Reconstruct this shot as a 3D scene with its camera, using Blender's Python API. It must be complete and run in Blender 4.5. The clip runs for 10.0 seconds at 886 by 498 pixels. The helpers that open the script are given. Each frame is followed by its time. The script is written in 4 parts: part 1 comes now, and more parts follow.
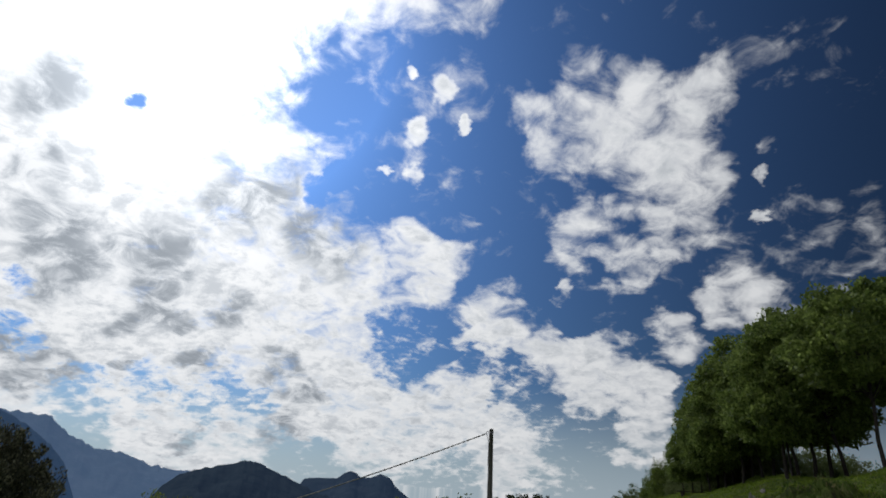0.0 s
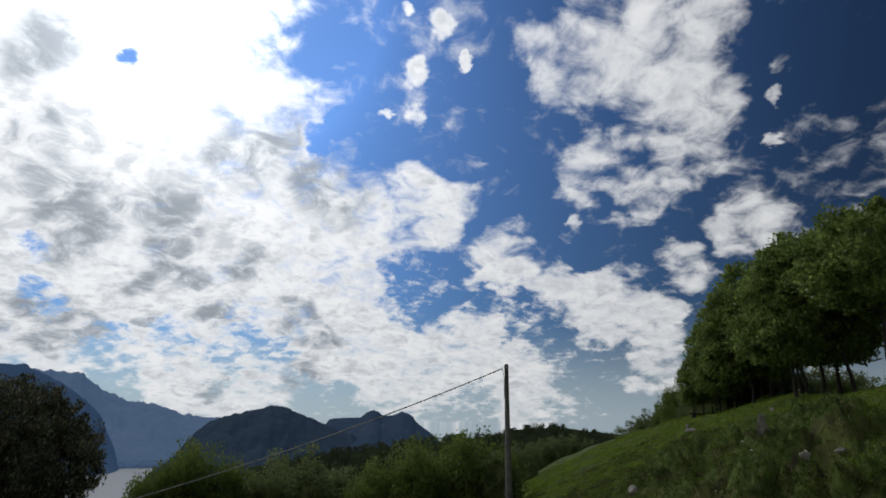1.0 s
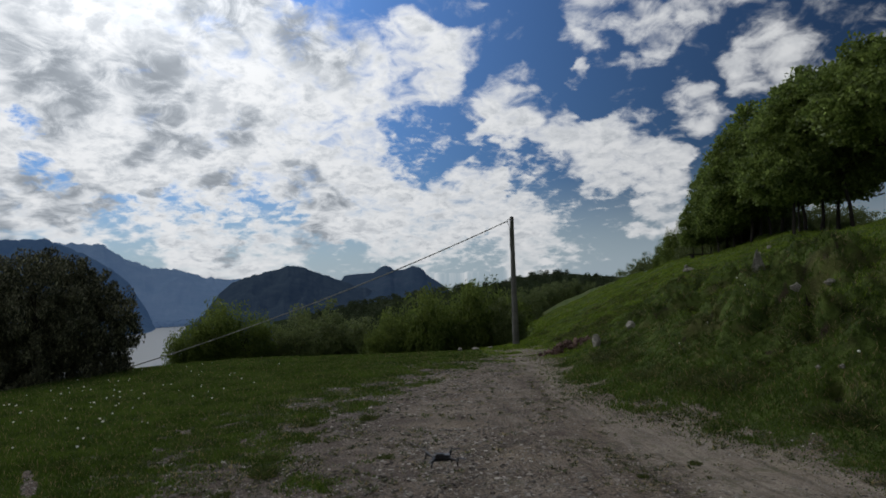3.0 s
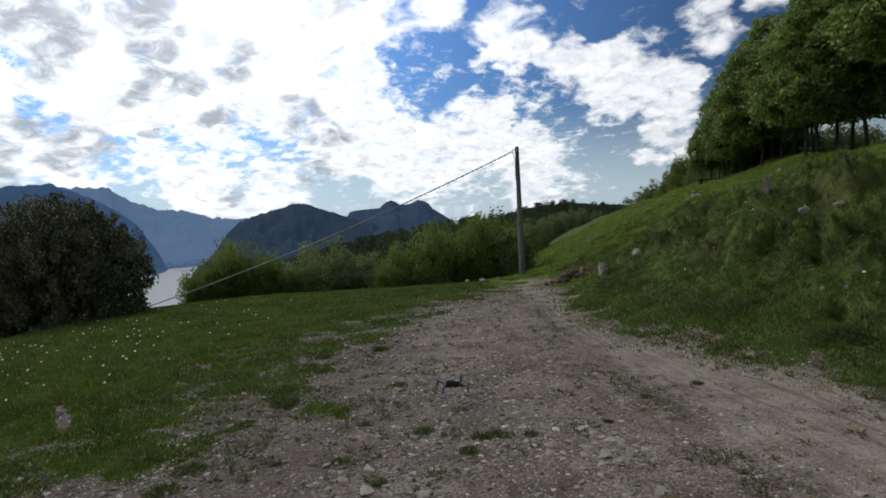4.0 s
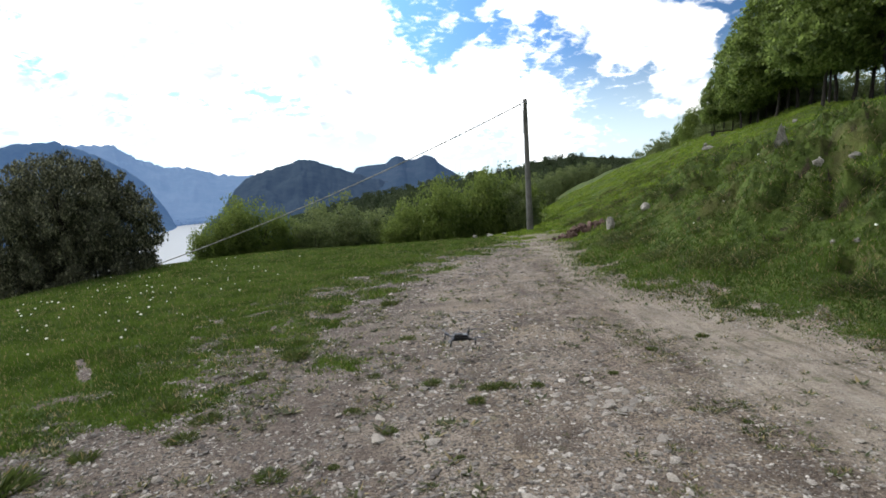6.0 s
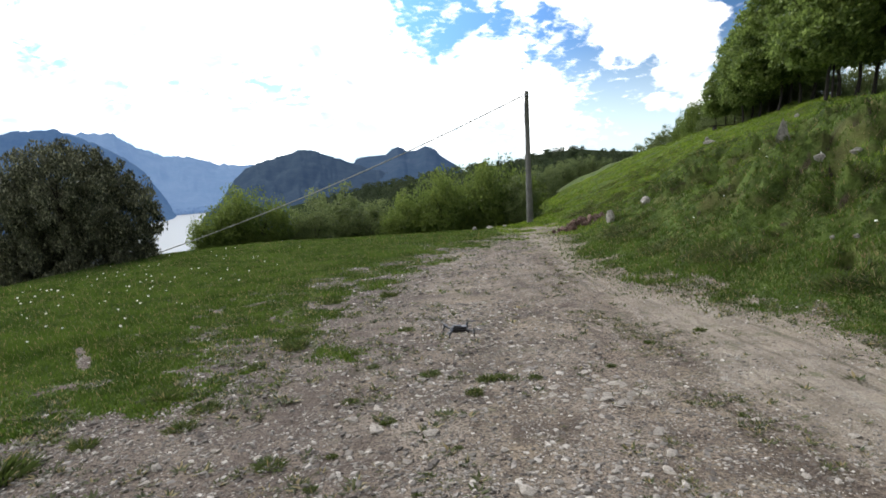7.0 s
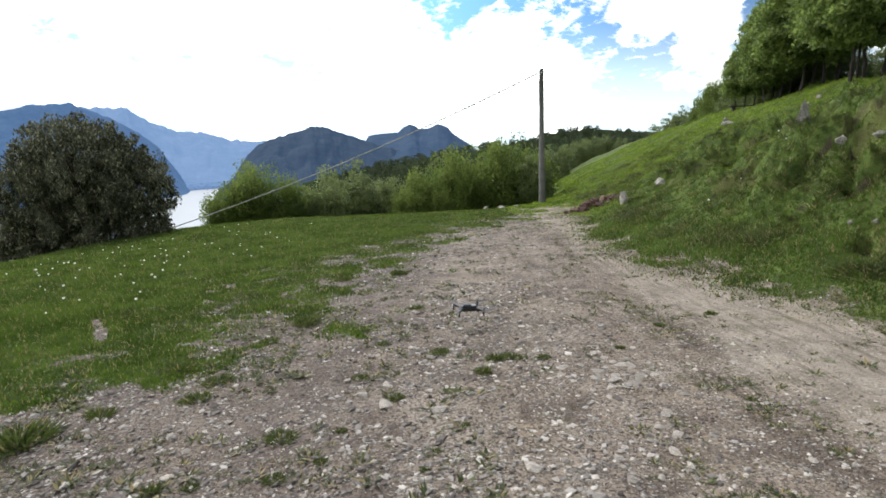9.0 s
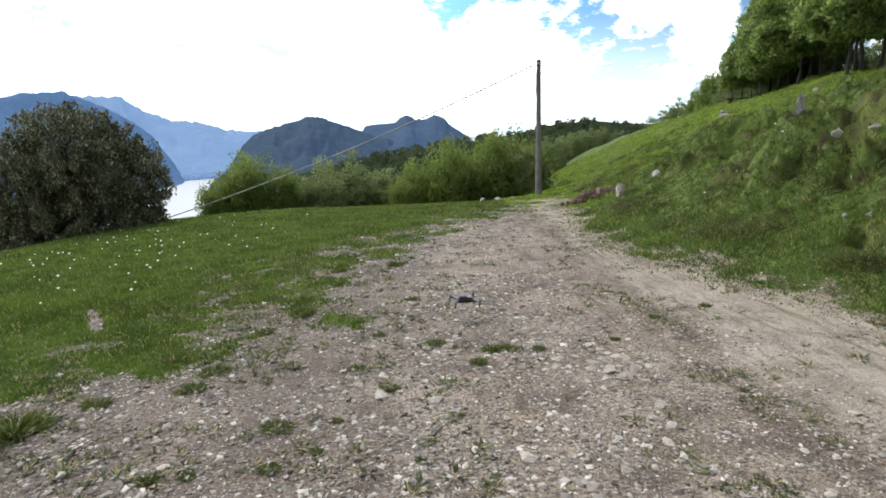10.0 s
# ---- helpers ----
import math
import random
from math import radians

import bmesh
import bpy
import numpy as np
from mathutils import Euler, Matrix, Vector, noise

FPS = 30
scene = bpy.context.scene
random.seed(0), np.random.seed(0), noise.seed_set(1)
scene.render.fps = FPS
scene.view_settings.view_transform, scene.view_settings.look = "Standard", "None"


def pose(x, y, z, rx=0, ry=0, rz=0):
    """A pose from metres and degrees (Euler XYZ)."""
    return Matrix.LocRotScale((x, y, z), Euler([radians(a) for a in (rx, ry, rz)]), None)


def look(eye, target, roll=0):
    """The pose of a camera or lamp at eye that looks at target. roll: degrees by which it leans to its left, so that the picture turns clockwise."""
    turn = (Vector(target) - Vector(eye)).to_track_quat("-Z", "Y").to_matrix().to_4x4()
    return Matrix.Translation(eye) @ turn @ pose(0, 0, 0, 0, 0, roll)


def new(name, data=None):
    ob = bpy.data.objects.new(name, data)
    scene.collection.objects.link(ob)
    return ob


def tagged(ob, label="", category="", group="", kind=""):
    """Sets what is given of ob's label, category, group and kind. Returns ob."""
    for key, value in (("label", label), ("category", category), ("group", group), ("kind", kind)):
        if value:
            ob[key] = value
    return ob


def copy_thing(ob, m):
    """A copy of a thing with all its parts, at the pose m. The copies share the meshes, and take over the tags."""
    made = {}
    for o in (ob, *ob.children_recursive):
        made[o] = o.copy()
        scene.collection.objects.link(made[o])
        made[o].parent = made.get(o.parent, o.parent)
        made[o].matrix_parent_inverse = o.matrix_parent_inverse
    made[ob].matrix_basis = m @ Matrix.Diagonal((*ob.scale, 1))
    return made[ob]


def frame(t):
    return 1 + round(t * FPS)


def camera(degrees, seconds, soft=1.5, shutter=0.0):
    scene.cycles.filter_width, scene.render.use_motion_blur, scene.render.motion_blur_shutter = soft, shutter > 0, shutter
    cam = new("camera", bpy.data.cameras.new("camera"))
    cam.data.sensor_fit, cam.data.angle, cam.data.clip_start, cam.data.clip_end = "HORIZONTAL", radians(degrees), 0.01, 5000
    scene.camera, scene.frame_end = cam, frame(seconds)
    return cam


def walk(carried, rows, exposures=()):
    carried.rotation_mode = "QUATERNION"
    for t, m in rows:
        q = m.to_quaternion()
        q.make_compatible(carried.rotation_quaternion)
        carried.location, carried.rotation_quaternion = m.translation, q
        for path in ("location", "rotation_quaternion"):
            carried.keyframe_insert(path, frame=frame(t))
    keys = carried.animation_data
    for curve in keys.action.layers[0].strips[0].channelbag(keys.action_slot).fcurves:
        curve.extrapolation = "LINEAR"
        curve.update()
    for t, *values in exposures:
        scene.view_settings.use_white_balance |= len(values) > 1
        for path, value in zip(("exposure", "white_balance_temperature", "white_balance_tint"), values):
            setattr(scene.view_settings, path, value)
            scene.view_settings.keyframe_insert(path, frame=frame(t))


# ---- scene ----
# The eye stands on the track and turns from the sky down to the ground.
cam = camera(80.08, 10.0, soft=1.7)
EYE = 1.65
ROWS = [
    (0, 114.5, -3.5, -4.9),
    (0.5, 111, -1.6, -3.8),
    (1, 108.2, -0.9, -2.9),
    (1.5, 104.9, 0.1, -2.4),
    (2, 101, 0.4, -2.5),
    (2.5, 96.6, 1.1, -2.1),
    (4, 85.5, 3.45, -1.3),
    (4.5, 82, 4.5, -0.65),
    (5, 81, 4.25, -0.46),
    (5.5, 80.9, 4.1, -0.43),
    (7, 79.84, 3.37, -0.51),
    (7.5, 79.13, 2.97, 0),
    (8, 78.28, 2.8, 0.4),
    (8.5, 77.73, 2.82, 0.66),
    (9, 77.63, 2.72, 0.83),
    (9.5, 77.6, 2.58, 0.76),
    (10, 76.68, 2.42, 0.48),
]
EXPOSURES = [(0.0, -2.4, 6450, 10), (1.0, -2.42, 6450, 10), (2.0, -2.5, 6450, 10), (2.5, -2.55, 6450, 10), (4.0, -1.85, 6400, 10), (4.5, -1.42, 6450, 10), (5.0, -1.15, 6500, 10), (5.5, -0.95, 6500, 10),
             (7.0, -0.76, 6550, 10), (8.0, -0.6, 6550, 10), (9.5, -0.44, 6550, 10), (10.0, -0.38, 6550, 10)]
walk(cam, [(t, pose(0, 0, EYE, rx, ry, rz)) for t, rx, ry, rz in ROWS], EXPOSURES)

# ---- light: sun behind thin cloud, broken cloud sky ----
SUN_AZ, SUN_EL = -29.0, 41.0


def heading(az, el):
    a, e = radians(az), radians(el)
    return Vector((math.sin(a) * math.cos(e), math.cos(a) * math.cos(e), math.sin(e)))


sun = new("sun", bpy.data.lights.new("sun", "SUN"))
sun.data.energy, sun.data.angle, sun.data.color = 3.3, radians(1.5), (1.0, 0.95, 0.88)
sun.matrix_world = look(heading(SUN_AZ, SUN_EL) * 100, (0, 0, 0))

CLOUD_MASS = [(-32.7, 35.4, 14.8), (-35.3, 19.6, 16.3), (-24.3, 24.4, 12.7), (-14.7, 23.7, 8.8), (-8.5, 18.4, 9.7), (0.9, 22.5, 5.8), (-2.5, 12, 12.2), (8.7, 13.4, 7.9),
              (16.6, 12, 6.5), (23.2, 9.4, 5.4), (24.3, 5, 3.9), (-32.7, 14.3, 12.2), (-20, 12.9, 13.9), (-6.9, 11.5, 10.3), (5.2, 7.3, 10.6), (16.8, 9.9, 7.8),
              (23.6, 9.5, 4.8), (11.3, 2.1, 7.1), (-70, 35, 35), (-60, 10, 25), (-25, 62, 22)]
CLOUD_TUFTS = [(23.2, 37.8, 5.5), (18.3, 35.8, 3.4), (22.1, 40, 3.8), (29.3, 31.8, 4.3), (29.2, 27.2, 3.4), (19.3, 25.5, 3), (22.1, 28, 2.1), (24.6, 23.1, 2.1),
              (33.5, 29.8, 1.9), (15, 38, 2), (33.8, 37.5, 2.2), (-0.4, 32.3, 1.01), (-1, 37.4, 1.15), (1.4, 41.2, 1.01), (-4.3, 32.7, 0.5), (-2.7, 42.9, 0.5),
              (5.7, 37.5, 0.5), (40.1, 31.8, 0.86), (38.6, 28.7, 0.58), (38.2, 25.9, 0.5), (34.6, 17.7, 2.7), (33.1, 17.4, 2.1), (27.9, 15.4, 1.7), (17.7, 20.3, 1.01)]
CLOUD_GAPS = [(-5.3, 37.4, 3.6), (-5, 41.6, 2.8), (5.6, 36.6, 4.9), (-10.4, 31.5, 1.5), (-12.8, 29.5, 1.4), (7.8, 40.4, 3.4), (4.9, 30.7, 4.2), (10.3, 27.9, 3),
              (15.3, 22.2, 2.5), (20, 18.3, 2.2), (27.1, 19.9, 3.9), (35.4, 22.9, 3.9), (32, 10, 2.4), (43.5, 29.9, 8), (42.4, 22.8, 6.3), (29.8, 11.8, 2)]
CLOUD_THIN = [(-33.3, 31.6, 0.8), (-36.7, 14.7, 1.2), (-0.1, 13, 2.9), (-1.1, 14.6, 2), (2.8, 15.2, 2.4), (7.4, 13.6, 2), (11.3, 11.4, 1.8),
              (14.3, 8.9, 2.4), (18.3, 5.7, 2.4), (20.9, 2.4, 2), (17, 1.9, 2.4), (10, 9.6, 1.1), (-18.8, 6.4, 2.5), (-23.8, 7.1, 1.9), (-14.9, 6.8, 1.6),
              (-29.8, 6.6, 1.4), (-35.7, 10.2, 1.2), (-36.8, 10.3, 0.9), (-33.4, 9.5, 1), (-9.1, 1.4, 2.4), (-28.6, 3.5, 2.1), (5.3, 0.5, 2.7)]
CLOUD_DARK = [(-19.1, 28.5, 3.5), (-20.8, 26.2, 3.1), (-11.3, 24.1, 3.6), (-20.3, 36.1, 1.7), (-24.9, 34, 1.9), (-26.5, 18.7, 3), (-28.4, 19.1, 1.9), (-35.6, 19, 2.6),
              (-34.1, 16.3, 2.2), (-39.5, 32.7, 2.1), (-32, 16.8, 1.6), (-40.5, 29.9, 1.7), (-39, 23.5, 1.7), (-25.8, 14.9, 2), (-18.4, 15.1, 1.6), (-32.5, 7.4, 1.8),
              (-33.4, 5.7, 1.2), (-12.8, 10.4, 1.6), (-20.3, 2.3, 1.2), (-11.4, 4.7, 2), (-23.4, 14.1, 1.2), (-33.8, 14.7, 1.8), (-35.9, 8.7, 1.3), (-26.8, 8.6, 0.8),
              (-20.6, 10.4, 1.3), (-38.1, 5.4, 1.4), (-27.9, 12.3, 1.3), (-9.6, 8.3, 1.2)]
CLOUD_LIGHT, SKY_STRENGTH = 3.3, 0.255


class Nodes:
    """A short way to write node trees."""

    def __init__(self, tree):
        self.tree, self.n, self.l = tree, tree.nodes, tree.links

    def add(self, kind, settings=None, **sockets):
        node = self.n.new(kind)
        for key, value in (settings or {}).items():
            setattr(node, key, value)
        for key, value in sockets.items():
            self.put(node.inputs[int(key[1:]) if key[0] == "i" and key[1:].isdigit() else key.replace("_", " ")], value)
        return node

    def put(self, socket, value):
        if isinstance(value, bpy.types.NodeSocket):
            self.l.new(value, socket)
        else:
            socket.default_value = value

    def math(self, op, a, b=0.0, c=0.0, clamp=False):
        return self.add("ShaderNodeMath", {"operation": op, "use_clamp": clamp}, i0=a, i1=b, i2=c).outputs[0]

    def vec(self, op, a, b=(0, 0, 0)):
        node = self.add("ShaderNodeVectorMath", {"operation": op}, i0=a, i1=b)
        return node.outputs["Value"] if op in ("DOT_PRODUCT", "LENGTH") else node.outputs[0]

    def scale(self, a, s):
        node = self.add("ShaderNodeVectorMath", {"operation": "SCALE"}, i0=a)
        self.put(node.inputs["Scale"], s)
        return node.outputs[0]

    def ramp(self, x, lo, hi, a=0.0, b=1.0, smooth=True):
        node = self.add("ShaderNodeMapRange", {"interpolation_type": "SMOOTHSTEP" if smooth else "LINEAR"}, i0=x, i1=lo, i2=hi, i3=a, i4=b)
        return node.outputs[0]

    def noise(self, p, scale, detail=4.0, rough=0.55, distort=0.0):
        return self.add("ShaderNodeTexNoise", None, Vector=p, Scale=scale, Detail=detail, Roughness=rough, Distortion=distort)

    def mix(self, f, a, b):
        node = self.add("ShaderNodeMix", {"data_type": "RGBA"}, i0=f)
        self.put(node.inputs[6], a)
        self.put(node.inputs[7], b)
        return node.outputs[2]


def build_sky():
    world = bpy.data.worlds.new("sky")
    scene.world = world
    world.use_nodes = True
    world.node_tree.nodes.clear()
    g = Nodes(world.node_tree)
    d = g.add("ShaderNodeTexCoord").outputs["Generated"]
    sky = g.add("ShaderNodeTexSky", {"sky_type": "NISHITA", "sun_disc": False, "sun_elevation": radians(SUN_EL), "sun_rotation": radians(SUN_AZ % 360),
                                     "altitude": 600.0, "air_density": 1.0, "dust_density": 0.1, "ozone_density": 4.0}).outputs[0]
    sky = g.scale(sky, SKY_STRENGTH)
    # a flat cloud deck seen in perspective
    parts = g.add("ShaderNodeSeparateXYZ", None, i0=d)
    up = g.math("ADD", g.math("MAXIMUM", parts.outputs[2], 0.0), 0.40)
    deck = g.add("ShaderNodeCombineXYZ", None, i0=g.math("DIVIDE", parts.outputs[0], up), i1=g.math("DIVIDE", parts.outputs[1], up), i2=0.37).outputs[0]
    fluff = g.noise(deck, 4.2, 9.0, 0.58, 0.25).outputs[0]
    cells = g.noise(deck, 15.0, 6.0, 0.58, 0.4).outputs[0]
    warp = g.scale(g.vec("SUBTRACT", g.noise(deck, 5.2, 5.0, 0.6).outputs[1], (0.5, 0.5, 0.5)), 0.16)
    bent = g.vec("NORMALIZE", g.vec("ADD", d, warp))

    def blobs(rows, soft=1.5):
        total = 0.0
        for az, el, rad in rows:
            dot = g.vec("DOT_PRODUCT", bent, tuple(heading(az, el)))
            one = g.ramp(dot, math.cos(radians(rad * soft)), math.cos(radians(rad * 0.25)))
            total = one if total == 0.0 else g.math("MAXIMUM", total, one)
        return total

    clear = g.ramp(g.vec("DOT_PRODUCT", bent, tuple(heading(30, 34))), math.cos(radians(62)), math.cos(radians(30)))
    mass = blobs(CLOUD_MASS, 1.2)
    cover = g.math("MULTIPLY_ADD", mass, 1.18, g.math("MULTIPLY_ADD", clear, -0.62, 0.23))
    cover = g.math("SUBTRACT", cover, g.math("MULTIPLY", blobs(CLOUD_GAPS, 1.5), 1.02))
    thin = blobs(CLOUD_THIN, 1.8)
    cover = g.math("SUBTRACT", cover, g.math("MULTIPLY", thin, 0.88))
    cover = g.math("MAXIMUM", cover, g.math("MULTIPLY_ADD", blobs(CLOUD_TUFTS, 1.7), 0.86, -0.30))
    grain = g.math("ADD", g.math("MULTIPLY_ADD", fluff, 2.0, -1.0), g.math("MULTIPLY_ADD", cells, 2.4, -1.2))
    flock = g.noise(deck, 21.0, 6.0, 0.6, 0.5).outputs[0]
    grain = g.math("ADD", grain, g.math("MULTIPLY", g.math("MULTIPLY_ADD", flock, 3.0, -1.5), thin))
    v = g.math("ADD", cover, grain)
    alpha = g.ramp(v, -0.15, 0.95)
    alpha = g.math("MAXIMUM", alpha, g.math("MULTIPLY", g.ramp(g.math("MULTIPLY", cover, mass), 0.45, 1.15), 0.72))
    near = g.math("MAXIMUM", g.vec("DOT_PRODUCT", d, tuple(heading(SUN_AZ, SUN_EL))), 0.0)
    halo = g.math("MULTIPLY_ADD", g.math("POWER", near, 14.0), 1.6, g.math("MULTIPLY", g.math("POWER", near, 60.0), 9.0))
    glow = g.math("MULTIPLY_ADD", g.math("POWER", near, 3.0), 1.9, halo)
    # thicker lumps of cloud turn grey from below, thin edges stay bright
    lumps = g.noise(deck, 13.0, 8.0, 0.62, 0.6).outputs[0]
    ripple = g.noise(deck, 34.0, 4.0, 0.6, 0.3).outputs[0]
    mottle = g.ramp(g.math("MULTIPLY_ADD", ripple, 0.35, g.math("MULTIPLY", lumps, 0.65)), 0.42, 0.62)
    thick = g.math("MULTIPLY", mottle, g.ramp(v, 0.45, 1.2))
    heavy = g.math("MULTIPLY", blobs(CLOUD_DARK, 1.75), g.ramp(lumps, 0.32, 0.62, 0.15, 1.0))
    dark = g.math("MAXIMUM", g.math("MULTIPLY", heavy, 0.92), g.math("MULTIPLY", thick, 0.46))
    dark = g.math("MULTIPLY", dark, g.math("MULTIPLY_ADD", g.math("POWER", near, 110.0), -0.85, 1.0))
    bright = g.math("MULTIPLY", g.math("MULTIPLY_ADD", dark, -0.64, 1.0), g.math("ADD", glow, CLOUD_LIGHT))
    cloud = g.scale(g.mix(dark, (0.97, 0.985, 1.0, 1), (0.80, 0.89, 1.0, 1)), bright)
    veil = g.vec("MULTIPLY", g.scale(sky, g.math("MULTIPLY_ADD", g.math("MINIMUM", glow, 3.0), 0.86, 0.17)), (0.72, 0.95, 1.2))
    haze = g.ramp(parts.outputs[2], 0.20, -0.02, 0.0, 0.85)
    veil = g.mix(haze, veil, g.scale((0.72, 0.88, 1.0), g.math("MULTIPLY_ADD", glow, 0.6, 2.3)))
    colour = g.mix(alpha, veil, cloud)
    back = g.add("ShaderNodeBackground", None, Color=colour, Strength=1.0)
    g.l.new(back.outputs[0], g.add("ShaderNodeOutputWorld").inputs[0])


build_sky()


# ---- materials ----
def material(name, rough=0.8, spec=0.3):
    m = bpy.data.materials.new(name)
    m.use_nodes = True
    g = Nodes(m.node_tree)
    bsdf = g.n["Principled BSDF"]
    bsdf.inputs["Roughness"].default_value = rough
    bsdf.inputs["Specular IOR Level"].default_value = spec
    return m, g, bsdf


def bump(g, bsdf, height, strength, distance):
    node = g.add("ShaderNodeBump", None, Strength=strength, Distance=distance, Height=height)
    g.l.new(node.outputs[0], bsdf.inputs["Normal"])


def mottled(name, c1, c2, scale=3.0, fine=40.0, rough=0.85, depth=0.01, spec=0.25, random_amount=0.25):
    """A rough natural surface with two scales of variation."""
    m, g, bsdf = material(name, rough, spec)
    p = g.add("ShaderNodeTexCoord").outputs["Object"]
    a = g.noise(p, scale, 5.0, 0.6).outputs[0]
    b = g.noise(p, fine, 4.0, 0.6).outputs[0]
    f = g.ramp(g.math("MULTIPLY_ADD", b, 0.5, g.math("MULTIPLY", a, 0.5)), 0.32, 0.68)
    own = g.add("ShaderNodeObjectInfo").outputs["Random"]
    shade = g.math("MULTIPLY_ADD", own, random_amount, 1.0 - random_amount / 2)
    g.put(bsdf.inputs["Base Color"], g.scale(g.mix(f, (*c1, 1), (*c2, 1)), shade))
    bump(g, bsdf, b, 0.6, depth)
    return m


def leafy(name, c1, c2, through_amount=0.4, rough=0.55, patch=0.6, dry=0.0, flecks=1.0, grain=0.5):
    """Leaves or blades: each its own shade, letting light through."""
    m, g, bsdf = material(name, rough, 0.3)
    rnd = g.add("ShaderNodeNewGeometry").outputs["Random Per Island"]
    p = g.add("ShaderNodeTexCoord").outputs["Object"]
    f = g.math("MULTIPLY_ADD", g.math("POWER", rnd, flecks), grain, g.math("MULTIPLY", g.ramp(g.noise(p, patch, 5.0, 0.65).outputs[0], 0.35, 0.65), 1.0 - grain))
    colour = g.mix(f, (*c1, 1), (*c2, 1))
    if dry:
        colour = g.mix(g.ramp(rnd, 1.0 - dry, 1.0 - dry + 0.02), colour, (0.26, 0.21, 0.10, 1))
    g.put(bsdf.inputs["Base Color"], colour)
    thin = g.add("ShaderNodeBsdfTranslucent", None, Color=g.mix(0.5, colour, g.scale(colour, 1.6)))
    both = g.add("ShaderNodeMixShader", None, i0=through_amount, i1=bsdf.outputs[0], i2=thin.outputs[0])
    g.l.new(both.outputs[0], g.n["Material Output"].inputs[0])
    return m


def ground_material():
    m, g, bsdf = material("meadow and gravel", 0.92, 0.15)
    p = g.add("ShaderNodeTexCoord").outputs["Object"]
    gravel = g.add("ShaderNodeAttribute", {"attribute_name": "gravel"}).outputs["Fac"]
    soil = g.add("ShaderNodeAttribute", {"attribute_name": "soil"}).outputs["Fac"]
    wood = g.add("ShaderNodeAttribute", {"attribute_name": "wood"}).outputs["Fac"]
    wheel = g.add("ShaderNodeAttribute", {"attribute_name": "wheel"}).outputs["Fac"]
    dust = g.add("ShaderNodeAttribute", {"attribute_name": "dust"}).outputs["Fac"]
    big = g.noise(p, 0.55, 4.0, 0.6).outputs[0]
    mid = g.noise(p, 3.0, 6.0, 0.65).outputs[0]
    fine = g.noise(p, 28.0, 5.0, 0.65).outputs[0]
    grit = g.noise(p, 110.0, 3.0, 0.6).outputs[0]
    # trodden earth with wheel tracks and pale gravel
    earth = g.mix(g.ramp(big, 0.35, 0.65), (0.245, 0.195, 0.150, 1), (0.335, 0.285, 0.228, 1))
    earth = g.mix(g.ramp(mid, 0.42, 0.70), earth, (0.13, 0.098, 0.07, 1))
    earth = g.mix(g.math("MULTIPLY", wheel, 0.7), earth, g.mix(g.ramp(mid, 0.35, 0.6), (0.105, 0.075, 0.048, 1), (0.19, 0.15, 0.105, 1)))
    earth = g.mix(g.ramp(g.noise(p, 0.9, 5.0, 0.6).outputs[0], 0.52, 0.68), earth, (0.30, 0.24, 0.17, 1))
    earth = g.mix(g.math("MULTIPLY", dust, 0.65), earth, g.mix(g.ramp(mid, 0.35, 0.65), (0.355, 0.31, 0.245, 1), (0.26, 0.225, 0.18, 1)))
    # fine lines left by tyres along the track
    lines = g.noise(g.vec("MULTIPLY", g.vec("ADD", p, g.scale(g.noise(p, 0.8, 3.0, 0.6).outputs[1], 0.35)), (9.0, 0.7, 1.0)), 1.0, 6.0, 0.7).outputs[0]
    across = g.add("ShaderNodeSeparateXYZ", None, i0=p).outputs[0]
    pressed = g.math("MULTIPLY", g.ramp(lines, 0.50, 0.64), g.ramp(across, 0.6, 1.6, 0.15, 0.75))
    earth = g.mix(pressed, earth, (0.135, 0.112, 0.085, 1))
    earth = g.mix(g.math("MULTIPLY", g.ramp(lines, 0.46, 0.34), g.ramp(across, 0.6, 1.6, 0.1, 0.55)), earth, (0.37, 0.335, 0.275, 1))
    damp = g.math("MULTIPLY", g.ramp(g.noise(p, 1.7, 7.0, 0.68, 0.4).outputs[0], 0.49, 0.62), g.math("MULTIPLY_ADD", dust, -0.55, 0.9))
    earth = g.mix(damp, earth, g.mix(fine, (0.07, 0.054, 0.041, 1), (0.14, 0.11, 0.085, 1)))
    sprout = g.math("MULTIPLY", g.ramp(g.noise(p, 5.0, 7.0, 0.7).outputs[0], 0.53, 0.66), g.math("MULTIPLY_ADD", g.ramp(big, 0.42, 0.6), 0.45, 0.18))
    earth = g.mix(sprout, earth, (0.085, 0.10, 0.036, 1))
    side = g.add("ShaderNodeSeparateXYZ", None, i0=p).outputs[0]
    loam = g.math("MULTIPLY", g.ramp(g.math("MULTIPLY_ADD", big, 2.4, g.math("ADD", side, -1.2)), 0.5, -1.4), g.ramp(mid, 0.3, 0.6, 0.35, 0.8))
    earth = g.mix(loam, earth, g.mix(fine, (0.075, 0.058, 0.047, 1), (0.155, 0.122, 0.104, 1)))
    crumb = g.math("MULTIPLY", g.ramp(g.noise(p, 40.0, 6.0, 0.75).outputs[0], 0.48, 0.56), g.math("MULTIPLY_ADD", dust, -0.6, 0.82))
    earth = g.mix(crumb, earth, (0.050, 0.038, 0.033, 1))
    wander = g.vec("ADD", p, g.scale(g.noise(p, 9.0, 3.0, 0.6).outputs[1], 0.10))
    pebble = g.add("ShaderNodeTexVoronoi", {"feature": "F1"}, Vector=wander, Scale=38.0, Randomness=1.0)
